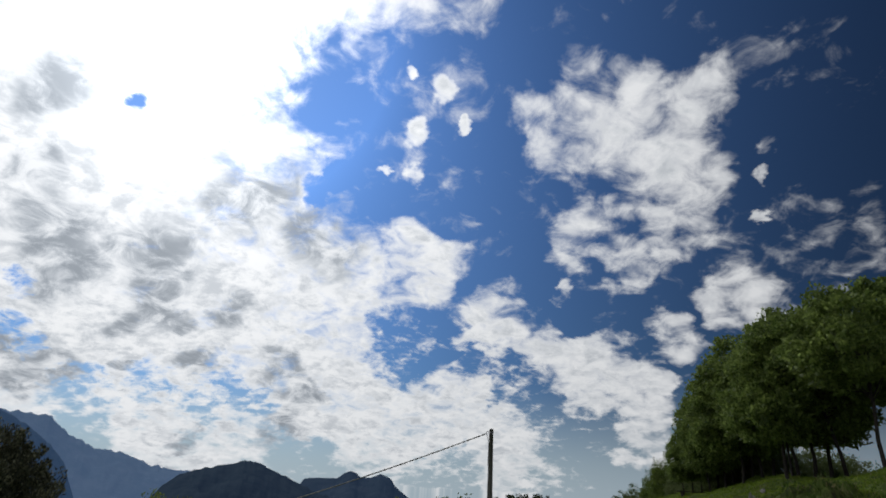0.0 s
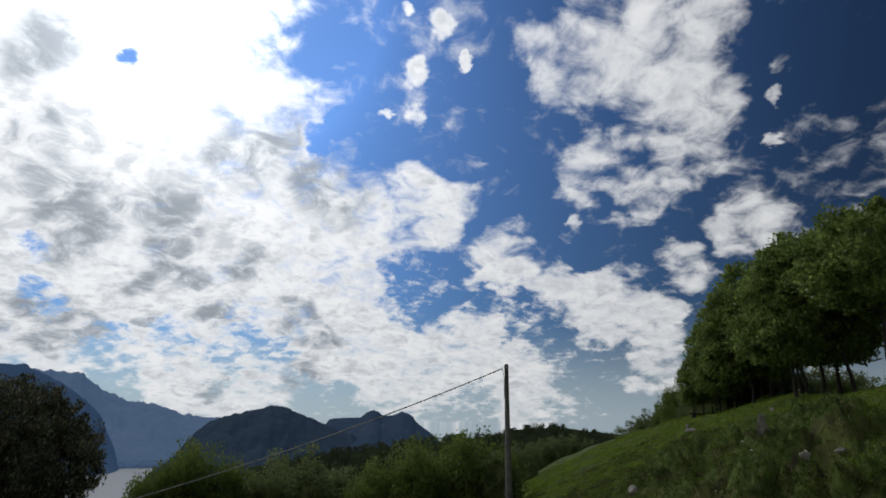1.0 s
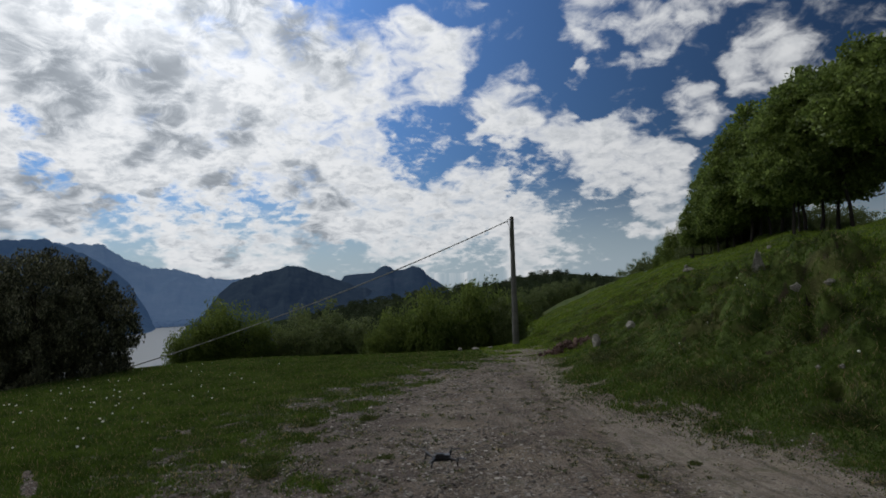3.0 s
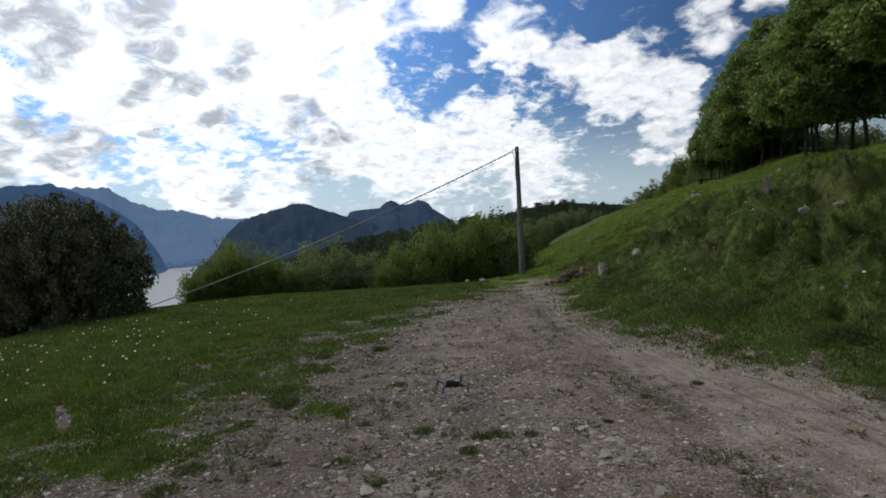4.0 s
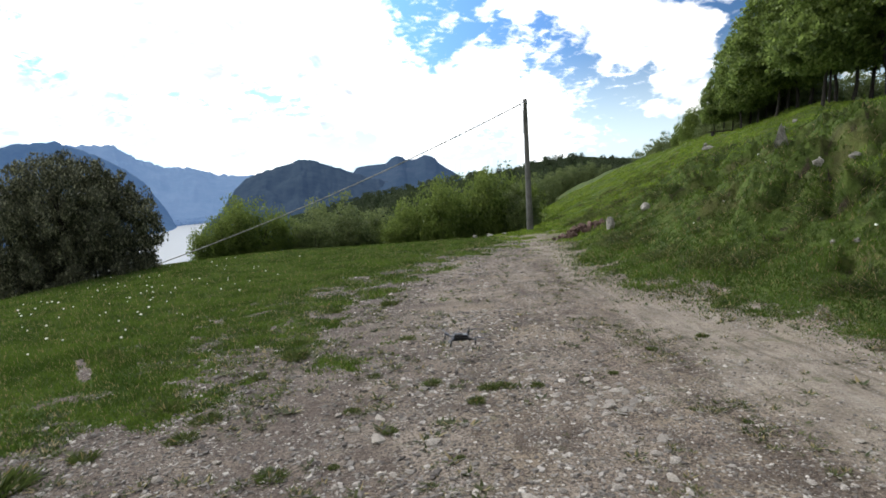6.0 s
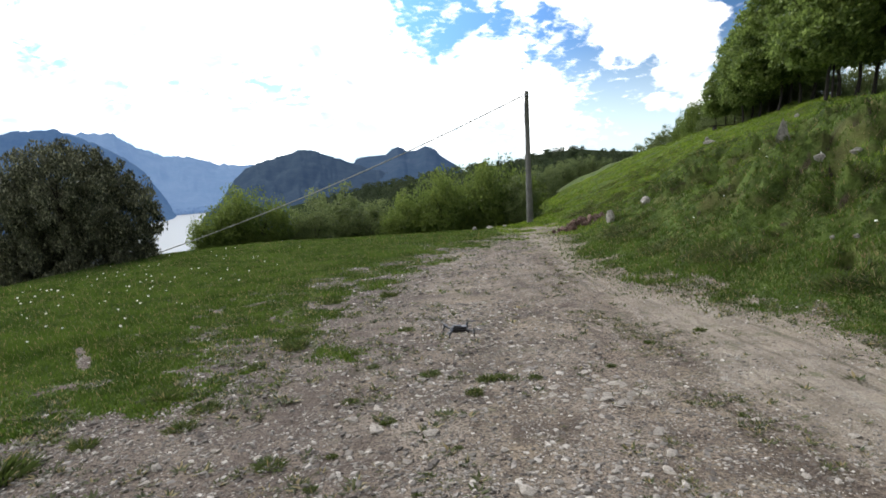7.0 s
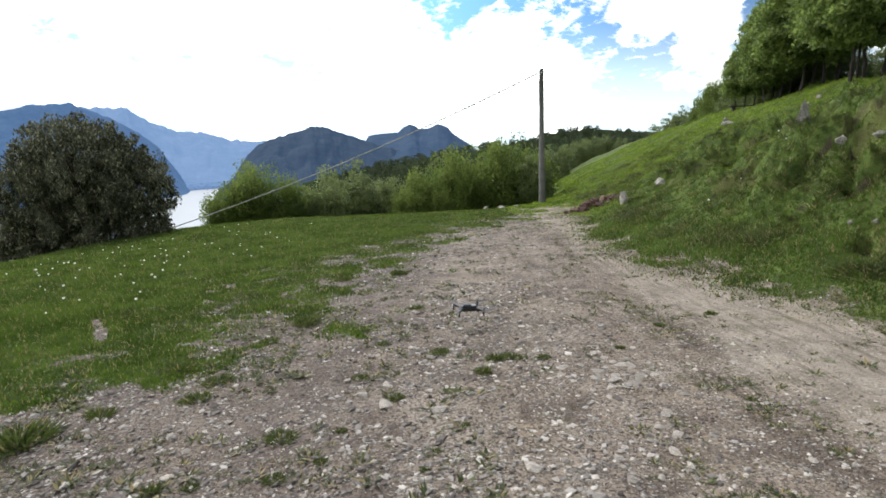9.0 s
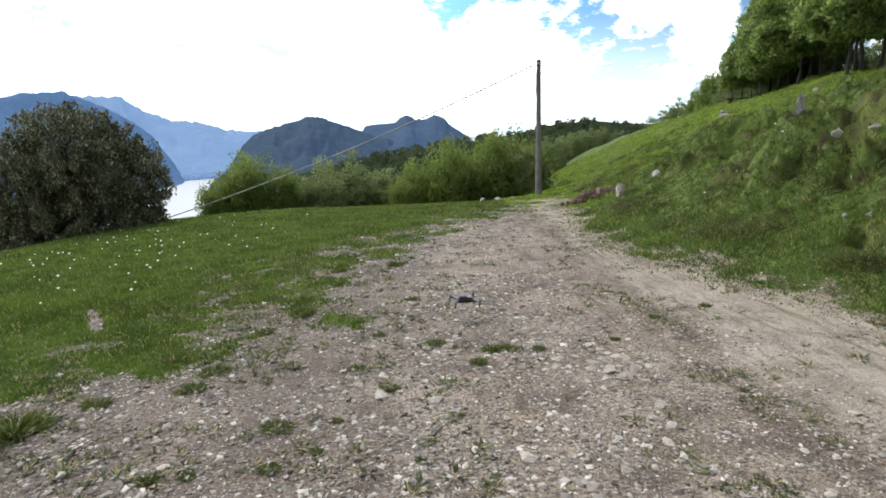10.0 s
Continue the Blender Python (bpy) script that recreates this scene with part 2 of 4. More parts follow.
    tone = g.add("ShaderNodeSeparateColor", None, i0=pebble.outputs["Color"]).outputs[0]
    stones = g.mix(tone, (0.085, 0.076, 0.067, 1), (0.48, 0.445, 0.39, 1))
    earth = g.mix(g.math("MULTIPLY", g.ramp(pebble.outputs["Distance"], 0.50, 0.28), g.math("MULTIPLY", g.ramp(g.noise(p, 6.0, 6.0, 0.7).outputs[0], 0.46, 0.60), g.math("MULTIPLY_ADD", dust, -0.35, 1.0))), earth, stones)
    earth = g.mix(g.math("MULTIPLY", g.ramp(grit, 0.55, 0.72), 0.45), earth, (0.40, 0.35, 0.28, 1))
    earth = g.mix(g.math("MULTIPLY", g.ramp(grit, 0.45, 0.30), 0.5), earth, (0.10, 0.082, 0.065, 1))
    turf = g.mix(g.ramp(mid, 0.35, 0.65), (0.032, 0.055, 0.010, 1), (0.085, 0.125, 0.024, 1))
    turf = g.mix(g.ramp(fine, 0.45, 0.75), turf, (0.10, 0.13, 0.035, 1))
    turf = g.mix(g.math("MULTIPLY", g.ramp(g.noise(p, 1.1, 5.0, 0.6).outputs[0], 0.48, 0.68), 0.4), turf, (0.13, 0.10, 0.05, 1))
    # bare earth of the hollows, darkened to carry their shade as well
    bare = g.mix(fine, (0.022, 0.018, 0.012, 1), (0.075, 0.058, 0.038, 1))
    edge = g.math("ADD", soil, g.math("MULTIPLY_ADD", mid, 0.5, g.math("MULTIPLY_ADD", fine, 0.3, -0.4)))
    colour = g.mix(g.ramp(edge, 0.42, 0.62), turf, bare)
    edge = g.math("ADD", gravel, g.math("MULTIPLY_ADD", mid, 0.7, g.math("MULTIPLY_ADD", fine, 0.7, -0.68)))
    colour = g.mix(g.ramp(edge, 0.30, 0.66), colour, earth)
    forest = g.mix(g.ramp(g.noise(p, 0.08, 8.0, 0.7).outputs[0], 0.35, 0.65), (0.02, 0.035, 0.012, 1), (0.06, 0.085, 0.03, 1))
    colour = g.mix(wood, colour, forest)
    g.put(bsdf.inputs["Base Color"], colour)
    h = g.math("MULTIPLY_ADD", fine, 0.8, g.math("MULTIPLY_ADD", g.ramp(pebble.outputs["Distance"], 0.6, 0.1), 0.14, g.math("MULTIPLY", mid, 0.6)))
    bump(g, bsdf, h, 1.0, 0.035)
    return m


def far_material(name, c1, c2, haze_tint, glow):
    """A distant mountainside: woods and pale crags, kilometres of blue haze painted in as emission."""
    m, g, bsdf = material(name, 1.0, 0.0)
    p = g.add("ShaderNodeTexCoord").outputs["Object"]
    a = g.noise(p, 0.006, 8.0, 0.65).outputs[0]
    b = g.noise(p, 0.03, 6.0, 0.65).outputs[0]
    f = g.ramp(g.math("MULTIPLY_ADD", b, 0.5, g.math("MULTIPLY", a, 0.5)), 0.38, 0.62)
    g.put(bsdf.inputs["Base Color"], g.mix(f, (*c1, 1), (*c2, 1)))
    g.put(bsdf.inputs["Emission Color"], (*haze_tint, 1))
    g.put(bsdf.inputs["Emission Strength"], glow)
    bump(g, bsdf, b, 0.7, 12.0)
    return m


def water_material():
    m, g, bsdf = material("lake water", 0.3, 0.5)
    p = g.add("ShaderNodeTexCoord").outputs["Object"]
    g.put(bsdf.inputs["Base Color"], (0.05, 0.08, 0.10, 1))
    bump(g, bsdf, g.noise(p, 0.05, 6.0, 0.6).outputs[0], 0.08, 2.0)
    return m


M_GROUND = ground_material()
M_WATER = water_material()
# blue tint and emission stand in for haze, stronger farther off
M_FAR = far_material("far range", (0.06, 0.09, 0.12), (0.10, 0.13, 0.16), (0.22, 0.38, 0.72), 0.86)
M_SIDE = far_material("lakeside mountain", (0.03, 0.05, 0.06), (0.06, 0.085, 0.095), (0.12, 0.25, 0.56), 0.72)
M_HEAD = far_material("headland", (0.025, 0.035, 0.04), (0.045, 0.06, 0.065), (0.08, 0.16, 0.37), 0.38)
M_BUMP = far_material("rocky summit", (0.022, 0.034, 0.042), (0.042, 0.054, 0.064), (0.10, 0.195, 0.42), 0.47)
M_BARK = mottled("bark", (0.022, 0.018, 0.015), (0.06, 0.052, 0.044), 6.0, 60.0, 0.95, 0.02)
M_LEAF = leafy("broad leaves", (0.052, 0.088, 0.016), (0.29, 0.37, 0.10), 0.48, flecks=1.8, grain=0.65)
M_LEAF_GREY = leafy("grey-green leaves", (0.020, 0.026, 0.011), (0.40, 0.40, 0.25), 0.2, patch=1.4, flecks=5.0, grain=0.8)
M_LEAF_LIGHT = leafy("light green leaves", (0.070, 0.108, 0.022), (0.185, 0.235, 0.056), 0.5)
M_LEAF_DULL = leafy("dull leaves", (0.075, 0.105, 0.034), (0.20, 0.24, 0.092), 0.48)
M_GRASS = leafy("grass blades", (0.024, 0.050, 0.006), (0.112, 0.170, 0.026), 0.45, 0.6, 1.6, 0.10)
# brighter, yellower copy of the grass with the bank's sunlight painted in
M_GRASS_SUNLIT = leafy("sunlit grass blades", (0.055, 0.098, 0.008), (0.235, 0.325, 0.036), 0.48, 0.6, 1.6, 0.05)
M_TUFT = leafy("tuft blades", (0.032, 0.052, 0.010), (0.12, 0.155, 0.04), 0.35, 0.6, 6.0, 0.1)
# darker than the turf: coarse blades plus the hummocks' shadow sides in the colour
M_TUSSOCK = leafy("coarse grass", (0.022, 0.036, 0.008), (0.105, 0.125, 0.034), 0.30, 0.7, 1.5, 0.12)
M_WEED = leafy("weeds", (0.028, 0.042, 0.012), (0.11, 0.12, 0.042), 0.25, 0.7, 3.0, 0.2)
M_FOREST = leafy("forest canopy", (0.034, 0.050, 0.024), (0.080, 0.105, 0.050), 0.25, 0.9, 0.02)
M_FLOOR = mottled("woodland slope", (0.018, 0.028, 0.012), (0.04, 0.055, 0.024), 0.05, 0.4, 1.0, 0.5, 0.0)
M_STONE = mottled("limestone", (0.19, 0.168, 0.14), (0.40, 0.365, 0.315), 9.0, 70.0, 0.9, 0.006, 0.25, 0.55)
M_ROCK = mottled("weathered rock", (0.15, 0.14, 0.12), (0.44, 0.415, 0.37), 7.0, 34.0, 0.9, 0.02)
M_RUBBLE = mottled("brown rubble", (0.09, 0.055, 0.045), (0.22, 0.15, 0.125), 6.0, 40.0, 0.95, 0.02, 0.2, 0.5)
M_POLE = mottled("weathered pole", (0.09, 0.088, 0.082), (0.19, 0.186, 0.175), 3.0, 50.0, 0.9, 0.004)
M_CABLE = mottled("cable sheath", (0.30, 0.30, 0.29), (0.45, 0.45, 0.43), 5.0, 60.0, 0.6, 0.002)
M_STEEL = mottled("galvanised steel", (0.25, 0.25, 0.25), (0.4, 0.4, 0.4), 8.0, 60.0, 0.5, 0.001)
M_CHIPS = leafy("limestone chips", (0.05, 0.041, 0.035), (0.54, 0.50, 0.44), 0.0, 0.9, patch=5.0, flecks=2.6, grain=0.75)
M_PETAL = leafy("white petals", (0.78, 0.77, 0.72), (0.86, 0.85, 0.81), 0.5, 0.8)
M_STEM = mottled("stem", (0.06, 0.10, 0.02), (0.10, 0.14, 0.03), 30.0, 90.0, 0.7, 0.001)
M_BODY = mottled("dark grey plastic", (0.010, 0.010, 0.011), (0.018, 0.018, 0.019), 20.0, 200.0, 0.45, 0.0005, 0.5)
M_SILVER = mottled("grey shell", (0.07, 0.07, 0.072), (0.12, 0.12, 0.123), 20.0, 200.0, 0.35, 0.0005, 0.5)
M_GLASS = mottled("dark lens", (0.008, 0.008, 0.01), (0.012, 0.012, 0.015), 20.0, 200.0, 0.08, 0.0001, 0.6)

# ---- helpers for shapes ----
rng = np.random.default_rng(7)
TABLE = rng.random((256, 256))


def value_noise(x, y):
    xi, yi = np.floor(x).astype(int), np.floor(y).astype(int)
    fx, fy = x - xi, y - yi
    fx, fy = fx * fx * (3 - 2 * fx), fy * fy * (3 - 2 * fy)
    a, b = TABLE[xi & 255, yi & 255], TABLE[(xi + 1) & 255, yi & 255]
    c, d = TABLE[xi & 255, (yi + 1) & 255], TABLE[(xi + 1) & 255, (yi + 1) & 255]
    return (a * (1 - fx) + b * fx) * (1 - fy) + (c * (1 - fx) + d * fx) * fy


def fbm(x, y, octaves=4, gain=0.5):
    total, amp, norm = 0.0, 1.0, 0.0
    for k in range(octaves):
        total = total + amp * value_noise(x * 2 ** k + 17.3 * k, y * 2 ** k + 9.1 * k)
        norm, amp = norm + amp, amp * gain
    return total / norm - 0.5


def smooth(x, lo, hi):
    u = np.clip((x - lo) / (hi - lo), 0, 1)
    return u * u * (3 - 2 * u)


def mesh_of(name, verts, faces, shaded=False):
    me = bpy.data.meshes.new(name)
    me.from_pydata(np.asarray(verts, dtype=float).tolist(), [], faces.tolist() if isinstance(faces, np.ndarray) else faces)
    if shaded:
        me.shade_smooth()
    me.update()
    return me


def part(name, me, mat, parent=None, label=""):
    if isinstance(me, bmesh.types.BMesh):
        bm, me = me, bpy.data.meshes.new(name)
        bm.to_mesh(me)
        bm.free()
    if mat and not me.materials:
        me.materials.append(mat)
    ob = new(name, me)
    ob.parent = parent
    return tagged(ob, label)


def tube(points, radii, sides=7):
    """A tapered tube along a line of points: vertices and faces."""
    pts = [Vector(p) for p in points]
    verts, faces = [], []
    for i, p in enumerate(pts):
        way = (pts[min(i + 1, len(pts) - 1)] - pts[max(i - 1, 0)]).normalized()
        side = way.cross(Vector((0.31, 0.95, 0.05))).normalized()
        other = way.cross(side)
        for k in range(sides):
            a = 2 * math.pi * k / sides
            verts.append(tuple(p + (side * math.cos(a) + other * math.sin(a)) * radii[i]))
    for i in range(len(pts) - 1):
        for k in range(sides):
            a, b = i * sides + k, i * sides + (k + 1) % sides
            faces.append((a, b, b + sides, a + sides))
    faces.append(tuple(range(sides)))
    faces.append(tuple(range(len(verts) - 1, len(verts) - 1 - sides, -1)))
    return verts, faces


def join_tubes(tubes):
    verts, faces = [], []
    for v, f in tubes:
        n = len(verts)
        verts += v
        faces += [tuple(i + n for i in q) for q in f]
    return verts, faces


# ---- ground: one sheet from the feet to the far shore ----
def foot_of_bank(y):
    return np.interp(y, [-40, 0, 3, 5, 6, 8, 9, 12, 16, 19, 26, 34, 52, 90], [6, 5, 4.7, 4.3, 3.9, 3.4, 3.15, 3.4, 4.0, 4.3, 5.0, 6.3, 9.5, 22])


def edge_of_meadow(y):
    return np.interp(y, [-40, 0, 3.3, 3.7, 4.1, 5, 6.8, 8.2, 9.9, 11.7, 13.3, 16, 17, 20, 26, 34], [-6, -6, -5, -3.7, -2.9, -2.7, -2.75, -2.7, -2.1, -1.2, -0.4, 1.1, 2.1, 3.0, 4.0, 5.2])


SCARS = [(6.15, 8.75, 0.30), (6.35, 8.3, 0.22), (5.9, 15.7, 0.3), (5.7, 7.4, 0.25), (6.5, 13.7, 0.3), (5.5, 12.9, 0.25), (4.95, 14.0, 0.2), (4.95, 6.4, 0.2), (7.4, 10.6, 0.25), (6.9, 9.9, 0.2), (6.2, 7.3, 0.2)]


def scars(x, y):
    total = 0.0
    x, y = x + 0.5 * fbm(x * 2.1 + 15, y * 2.1, 3), y + 0.8 * fbm(x * 2.1 + 95, y * 2.1, 3)
    for sx, sy, size in SCARS:
        total = total + np.exp(-(((x - sx) / size) ** 2 + ((y - sy) / size) ** 2) ** 2)
    return np.clip(total * (1 + 1.2 * fbm(x * 3 + 9, y * 3, 3)), 0, 1)


def turf_steps(x, y):
    """Ragged steps in the turf: short scarps that break towards the track with gentle backs behind them."""
    u = x - foot_of_bank(y)
    where = smooth(u, 0.5, 1.6) * smooth(-u, -7.5, -5.0) * smooth(-y, -20, -14)
    for k, (rate, deep) in enumerate(((0.8, 0.40), (1.9, 0.24), (3.6, 0.16))):
        phase = rate * (0.85 * y + 0.45 * u + 1.7 * fbm(x * 0.55 + 7 * k, y * 0.55 + 21, 3) + 0.6 * fbm(x * 2.3, y * 2.3 + 9 * k, 2))
        ragged = smooth(fbm(x * 0.9 + 61 + 9 * k, y * 0.9 + 13, 3), -0.06, 0.12) * where
        yield phase - np.floor(phase), ragged, deep


def height(x, y):
    z = -0.064 * np.maximum(y, -12)
    u = x - foot_of_bank(y)
    ramp = (u + np.sqrt(u * u + 0.25)) / 2
    rise = 0.45 * ramp
    cap = np.interp(y, [0, 19, 24, 30, 36, 52, 90], [5.0, 4.45, 4.15, 3.9, 3.9, 3.5, 3.0])
    cap = cap + 0.08 * np.interp(y, [18, 22, 27, 30], [0, 1, 1, 0]) - 0.75 * smooth(np.degrees(np.arctan2(x, np.maximum(y, 0.1))), 33.5, 40.0)
    rise = -np.log(np.exp(-2.2 * rise) + np.exp(-2.2 * cap)) / 2.2 + 0.0
    bank = smooth(u, 0.3, 3.0) * smooth(-y, -70, -40)
    z = z + np.maximum(rise, 0)
    z = z + bank * (0.6 * fbm(x * 0.6 + 3, y * 0.6, 3) + 0.2 * np.abs(fbm(x * 1.9, y * 1.1 + 40, 3)))
    wx = 0.83 * x - 0.55 * y + 0.5 * fbm(x * 1.3 + 4, y * 1.3, 2)
    wy = 0.55 * x + 0.83 * y + 0.5 * fbm(x * 1.3 + 80, y * 1.3, 2)
    rugged = smooth(-ramp, -7.5, -4.0) * smooth(-y, -19, -13)
    z = z + bank * rugged * (0.72 * fbm(wx * 2.2 + 31, wy * 2.2, 4, 0.6) + 0.24 - 1.3 * np.abs(fbm(wx * 1.3 + 50, wy * 1.3 + 3, 4, 0.55)))
    for s, ragged, deep in turf_steps(x, y):
        z = z + bank * ragged * deep * (smooth(s, 0.0, 0.22) - s)
    z = z - 0.38 * scars(x, y)
    brow = np.interp(x, [-30, 1.5, 3.5, 6, 10, 20], [19.7, 19.7, 21.8, 27, 55, 70])
    d = np.maximum(y - brow, -11.4 - x)
    d = np.where(x < -11.4, np.maximum(d, np.hypot(np.maximum(y - brow, 0), -11.4 - x)), d)
    d = np.maximum(d + 0.5 * fbm(x * 0.5, y * 0.5 + 7, 3), 0)
    r = np.hypot(x, y)
    fall = np.interp(d, [0, 1.5, 5, 20, 60, 300, 1300, 9000], [0, 0.12, 1.3, 7, 20, 62, 206, 206])
    z = z - fall - 0.06 * np.clip(-7.5 - x, 0, 8) * smooth(y, 4, 10)
    z = z + 0.05 * fbm(x * 0.9 + 60, y * 0.9, 3) * smooth(r, 0.5, 3)
    ruts = smooth(x, edge_of_meadow(y), edge_of_meadow(y) + 0.8) * smooth(-x, -foot_of_bank(y), -foot_of_bank(y) + 0.8)
    z = z + 0.03 * ruts * fbm(x * 3.0, y * 1.2 + 5, 3)
    return np.maximum(z, -206)


def masks(x, y):
    """How far the ground is gravel, bare earth with painted shade, and woodland, and where wheels have pressed it."""
    left, right = x - edge_of_meadow(y), foot_of_bank(y) - x
    near = 4.2 * fbm(x * 1.7 + 11, y * 1.7, 5, 0.7)
    gravel = smooth(left * (0.55 + 0.32 * smooth(-y, -5.5, -3.3)) + near * 1.1, -0.5, 0.9) * smooth(right * 1.2 + 0.5 * near, -0.3, 0.6)
    gravel = gravel * smooth(-y + near, -22, -18.5)
    hollow = np.exp(-((x + 4.1 + 0.73 * (y - 5.6)) / 0.12) ** 2 - ((y - 5.6) / 0.5) ** 2)
    gravel = np.maximum(gravel, smooth(hollow + 0.5 * near * hollow, 0.25, 0.6))
    soil = scars(x, y)
    # scarp faces painted dark: broken turf with the shade of the steps
    for s, ragged, deep in turf_steps(x, y):
        soil = np.maximum(soil, 0.62 * ragged * smooth(fbm(x * 1.7 + 3, y * 1.7, 3), 0.0, 0.15) * smooth(s, 0.0, 0.05) * smooth(-s, -0.2, -0.12))
    wood = smooth(np.hypot(x, y), 60, 90)
    line = 1.95 + 0.03 * (y - 6) + 0.25 * fbm(y * 0.4 + 2, y * 0, 2)
    wheel = np.exp(-((x - line) / 0.16) ** 2) + 0.7 * np.exp(-((x - line - 0.55) / 0.10) ** 2) + 0.6 * np.exp(-((x - line - 1.25) / 0.14) ** 2) + 0.5 * np.exp(-((x - line + 1.5) / 0.2) ** 2)
    wheel = np.clip(wheel * (0.8 + 2.6 * fbm(x * 2.0 + 70, y * 0.6, 4)), 0, 1) * gravel
    dust = smooth(x - line + 0.5 * fbm(x * 1.2, y * 0.5 + 8, 4), 0.1, 0.5) * smooth(right, 0.3, 1.0) + smooth(fbm(x * 0.7 + 5, y * 0.35 + 1, 4), 0.02, 0.2) * smooth(x, -1.0, 0.5)
    return gravel, soil, wood, wheel, np.clip(dust, 0, 1)


def build_ground():
    az = np.radians(np.concatenate([np.arange(-54, 54.01, 0.25), np.arange(57, 303.1, 3.0)]))
    rad = np.concatenate([[0.15, 0.4, 0.8, 1.2], np.geomspace(1.5, 45, 330), np.geomspace(47, 4900, 90)])
    a, r = np.meshgrid(az, rad)
    x, y = (r * np.sin(a)).ravel(), (r * np.cos(a)).ravel()
    n, rows = len(az), len(rad)
    i, j = np.meshgrid(np.arange(rows - 1), np.arange(n))
    i, j = i.ravel(), j.ravel()
    k = (j + 1) % n
    quads = np.stack([i * n + j, (i + 1) * n + j, (i + 1) * n + k, i * n + k], 1)
    faces = [list(range(n - 1, -1, -1))] + quads[:, ::-1].tolist()
    me = mesh_of("ground", np.stack([x, y, height(x, y)], 1), faces, True)
    for key, values in zip(("gravel", "soil", "wood", "wheel", "dust"), masks(x, y)):
        me.attributes.new(key, "FLOAT", "POINT").data.foreach_set("value", values.astype(np.float32))
    me.materials.append(M_GROUND)
    return tagged(new("ground", me), "sloping alpine meadow with a worn gravel track", "ground", kind="structure")


ground = build_ground()


def at(x, y, up=0.0):
    return Vector((x, y, float(height(np.array([float(x)]), np.array([float(y)]))[0]) + up))


# ---- distance: lake and mountains ----
def build_lake():
    az = np.radians(np.linspace(-60, 10, 40))
    rad = np.geomspace(900, 4600, 30)
    a, r = np.meshgrid(az, rad)
    n = len(az)
    verts = np.stack([(r * np.sin(a)).ravel(), (r * np.cos(a)).ravel(), np.full(a.size, -195.0)], 1)
    i, j = np.meshgrid(np.arange(len(rad) - 1), np.arange(n - 1))
    i, j = i.ravel(), j.ravel()
    me = mesh_of("lake", verts, np.stack([i * n + j, i * n + j + 1, (i + 1) * n + j + 1, (i + 1) * n + j], 1), True)
    me.materials.append(M_WATER)
    tagged(new("lake", me), "pale calm lake far below in the valley", "lake", kind="structure")


def build_mountain(name, label, skyline, near, peak, far, mat, rough, base=-206.0, step=0.12):
    az_keys, el_keys = zip(*skyline)
    az = np.arange(az_keys[0], az_keys[-1], step)
    top = np.tan(np.radians(np.interp(az, az_keys, el_keys))) * peak + EYE
    crest = rough * 0.3 * fbm(az * 2.2, az * 0 + peak * 0.01, 5, 0.6)
    back = np.linspace(0, 1, 26)
    t = np.concatenate([back, [1.15, 1.35]])
    rad = np.concatenate([near + (peak - near) * back, [peak + (far - peak) * 0.4, far]])
    A, T = np.meshgrid(az, t)
    R = np.repeat(rad[:, None], len(az), 1)
    gully = fbm(A * 0.45 + T * 2.4 + 5, T * 6.0 - A * 0.5 + peak, 5, 0.6)
    shape = np.where(T <= 1, T ** 0.85 + 0.32 * gully * np.sin(np.pi * np.clip(T, 0, 1)), 1 - (T - 1) * 0.8)
    R = R + (peak - near) * 0.10 * gully * np.sin(np.pi * np.clip(T, 0, 1))
    Z = base + (top[None, :] - base) * shape + crest[None, :] * smooth(T, 0.7, 1.0)
    a = np.radians(A)
    verts = np.stack([(R * np.sin(a)).ravel(), (R * np.cos(a)).ravel(), Z.ravel()], 1)
    n = len(az)
    i, j = np.meshgrid(np.arange(len(t) - 1), np.arange(n - 1))
    i, j = i.ravel(), j.ravel()
    me = mesh_of(name, verts, np.stack([i * n + j, i * n + j + 1, (i + 1) * n + j + 1, (i + 1) * n + j], 1), True)
    me.materials.append(mat)
    tagged(new(name, me), label, "mountain", kind="structure")


build_lake()
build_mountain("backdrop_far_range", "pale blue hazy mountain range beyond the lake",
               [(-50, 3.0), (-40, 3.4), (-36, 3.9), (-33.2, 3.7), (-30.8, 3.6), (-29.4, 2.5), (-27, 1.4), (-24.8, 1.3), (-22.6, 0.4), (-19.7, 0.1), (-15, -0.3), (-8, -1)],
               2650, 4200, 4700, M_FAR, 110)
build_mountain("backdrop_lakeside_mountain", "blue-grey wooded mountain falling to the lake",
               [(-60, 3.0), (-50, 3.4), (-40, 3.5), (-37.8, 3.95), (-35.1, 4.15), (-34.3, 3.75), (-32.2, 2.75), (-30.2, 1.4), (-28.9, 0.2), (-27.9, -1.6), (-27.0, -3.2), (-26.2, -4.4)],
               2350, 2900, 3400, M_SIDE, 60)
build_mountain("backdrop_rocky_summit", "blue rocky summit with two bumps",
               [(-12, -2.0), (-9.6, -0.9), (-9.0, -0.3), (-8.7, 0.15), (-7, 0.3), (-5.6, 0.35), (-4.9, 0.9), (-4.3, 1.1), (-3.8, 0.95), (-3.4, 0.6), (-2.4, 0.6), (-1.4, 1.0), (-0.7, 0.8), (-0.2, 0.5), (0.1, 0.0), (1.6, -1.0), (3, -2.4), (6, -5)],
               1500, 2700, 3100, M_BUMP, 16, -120)
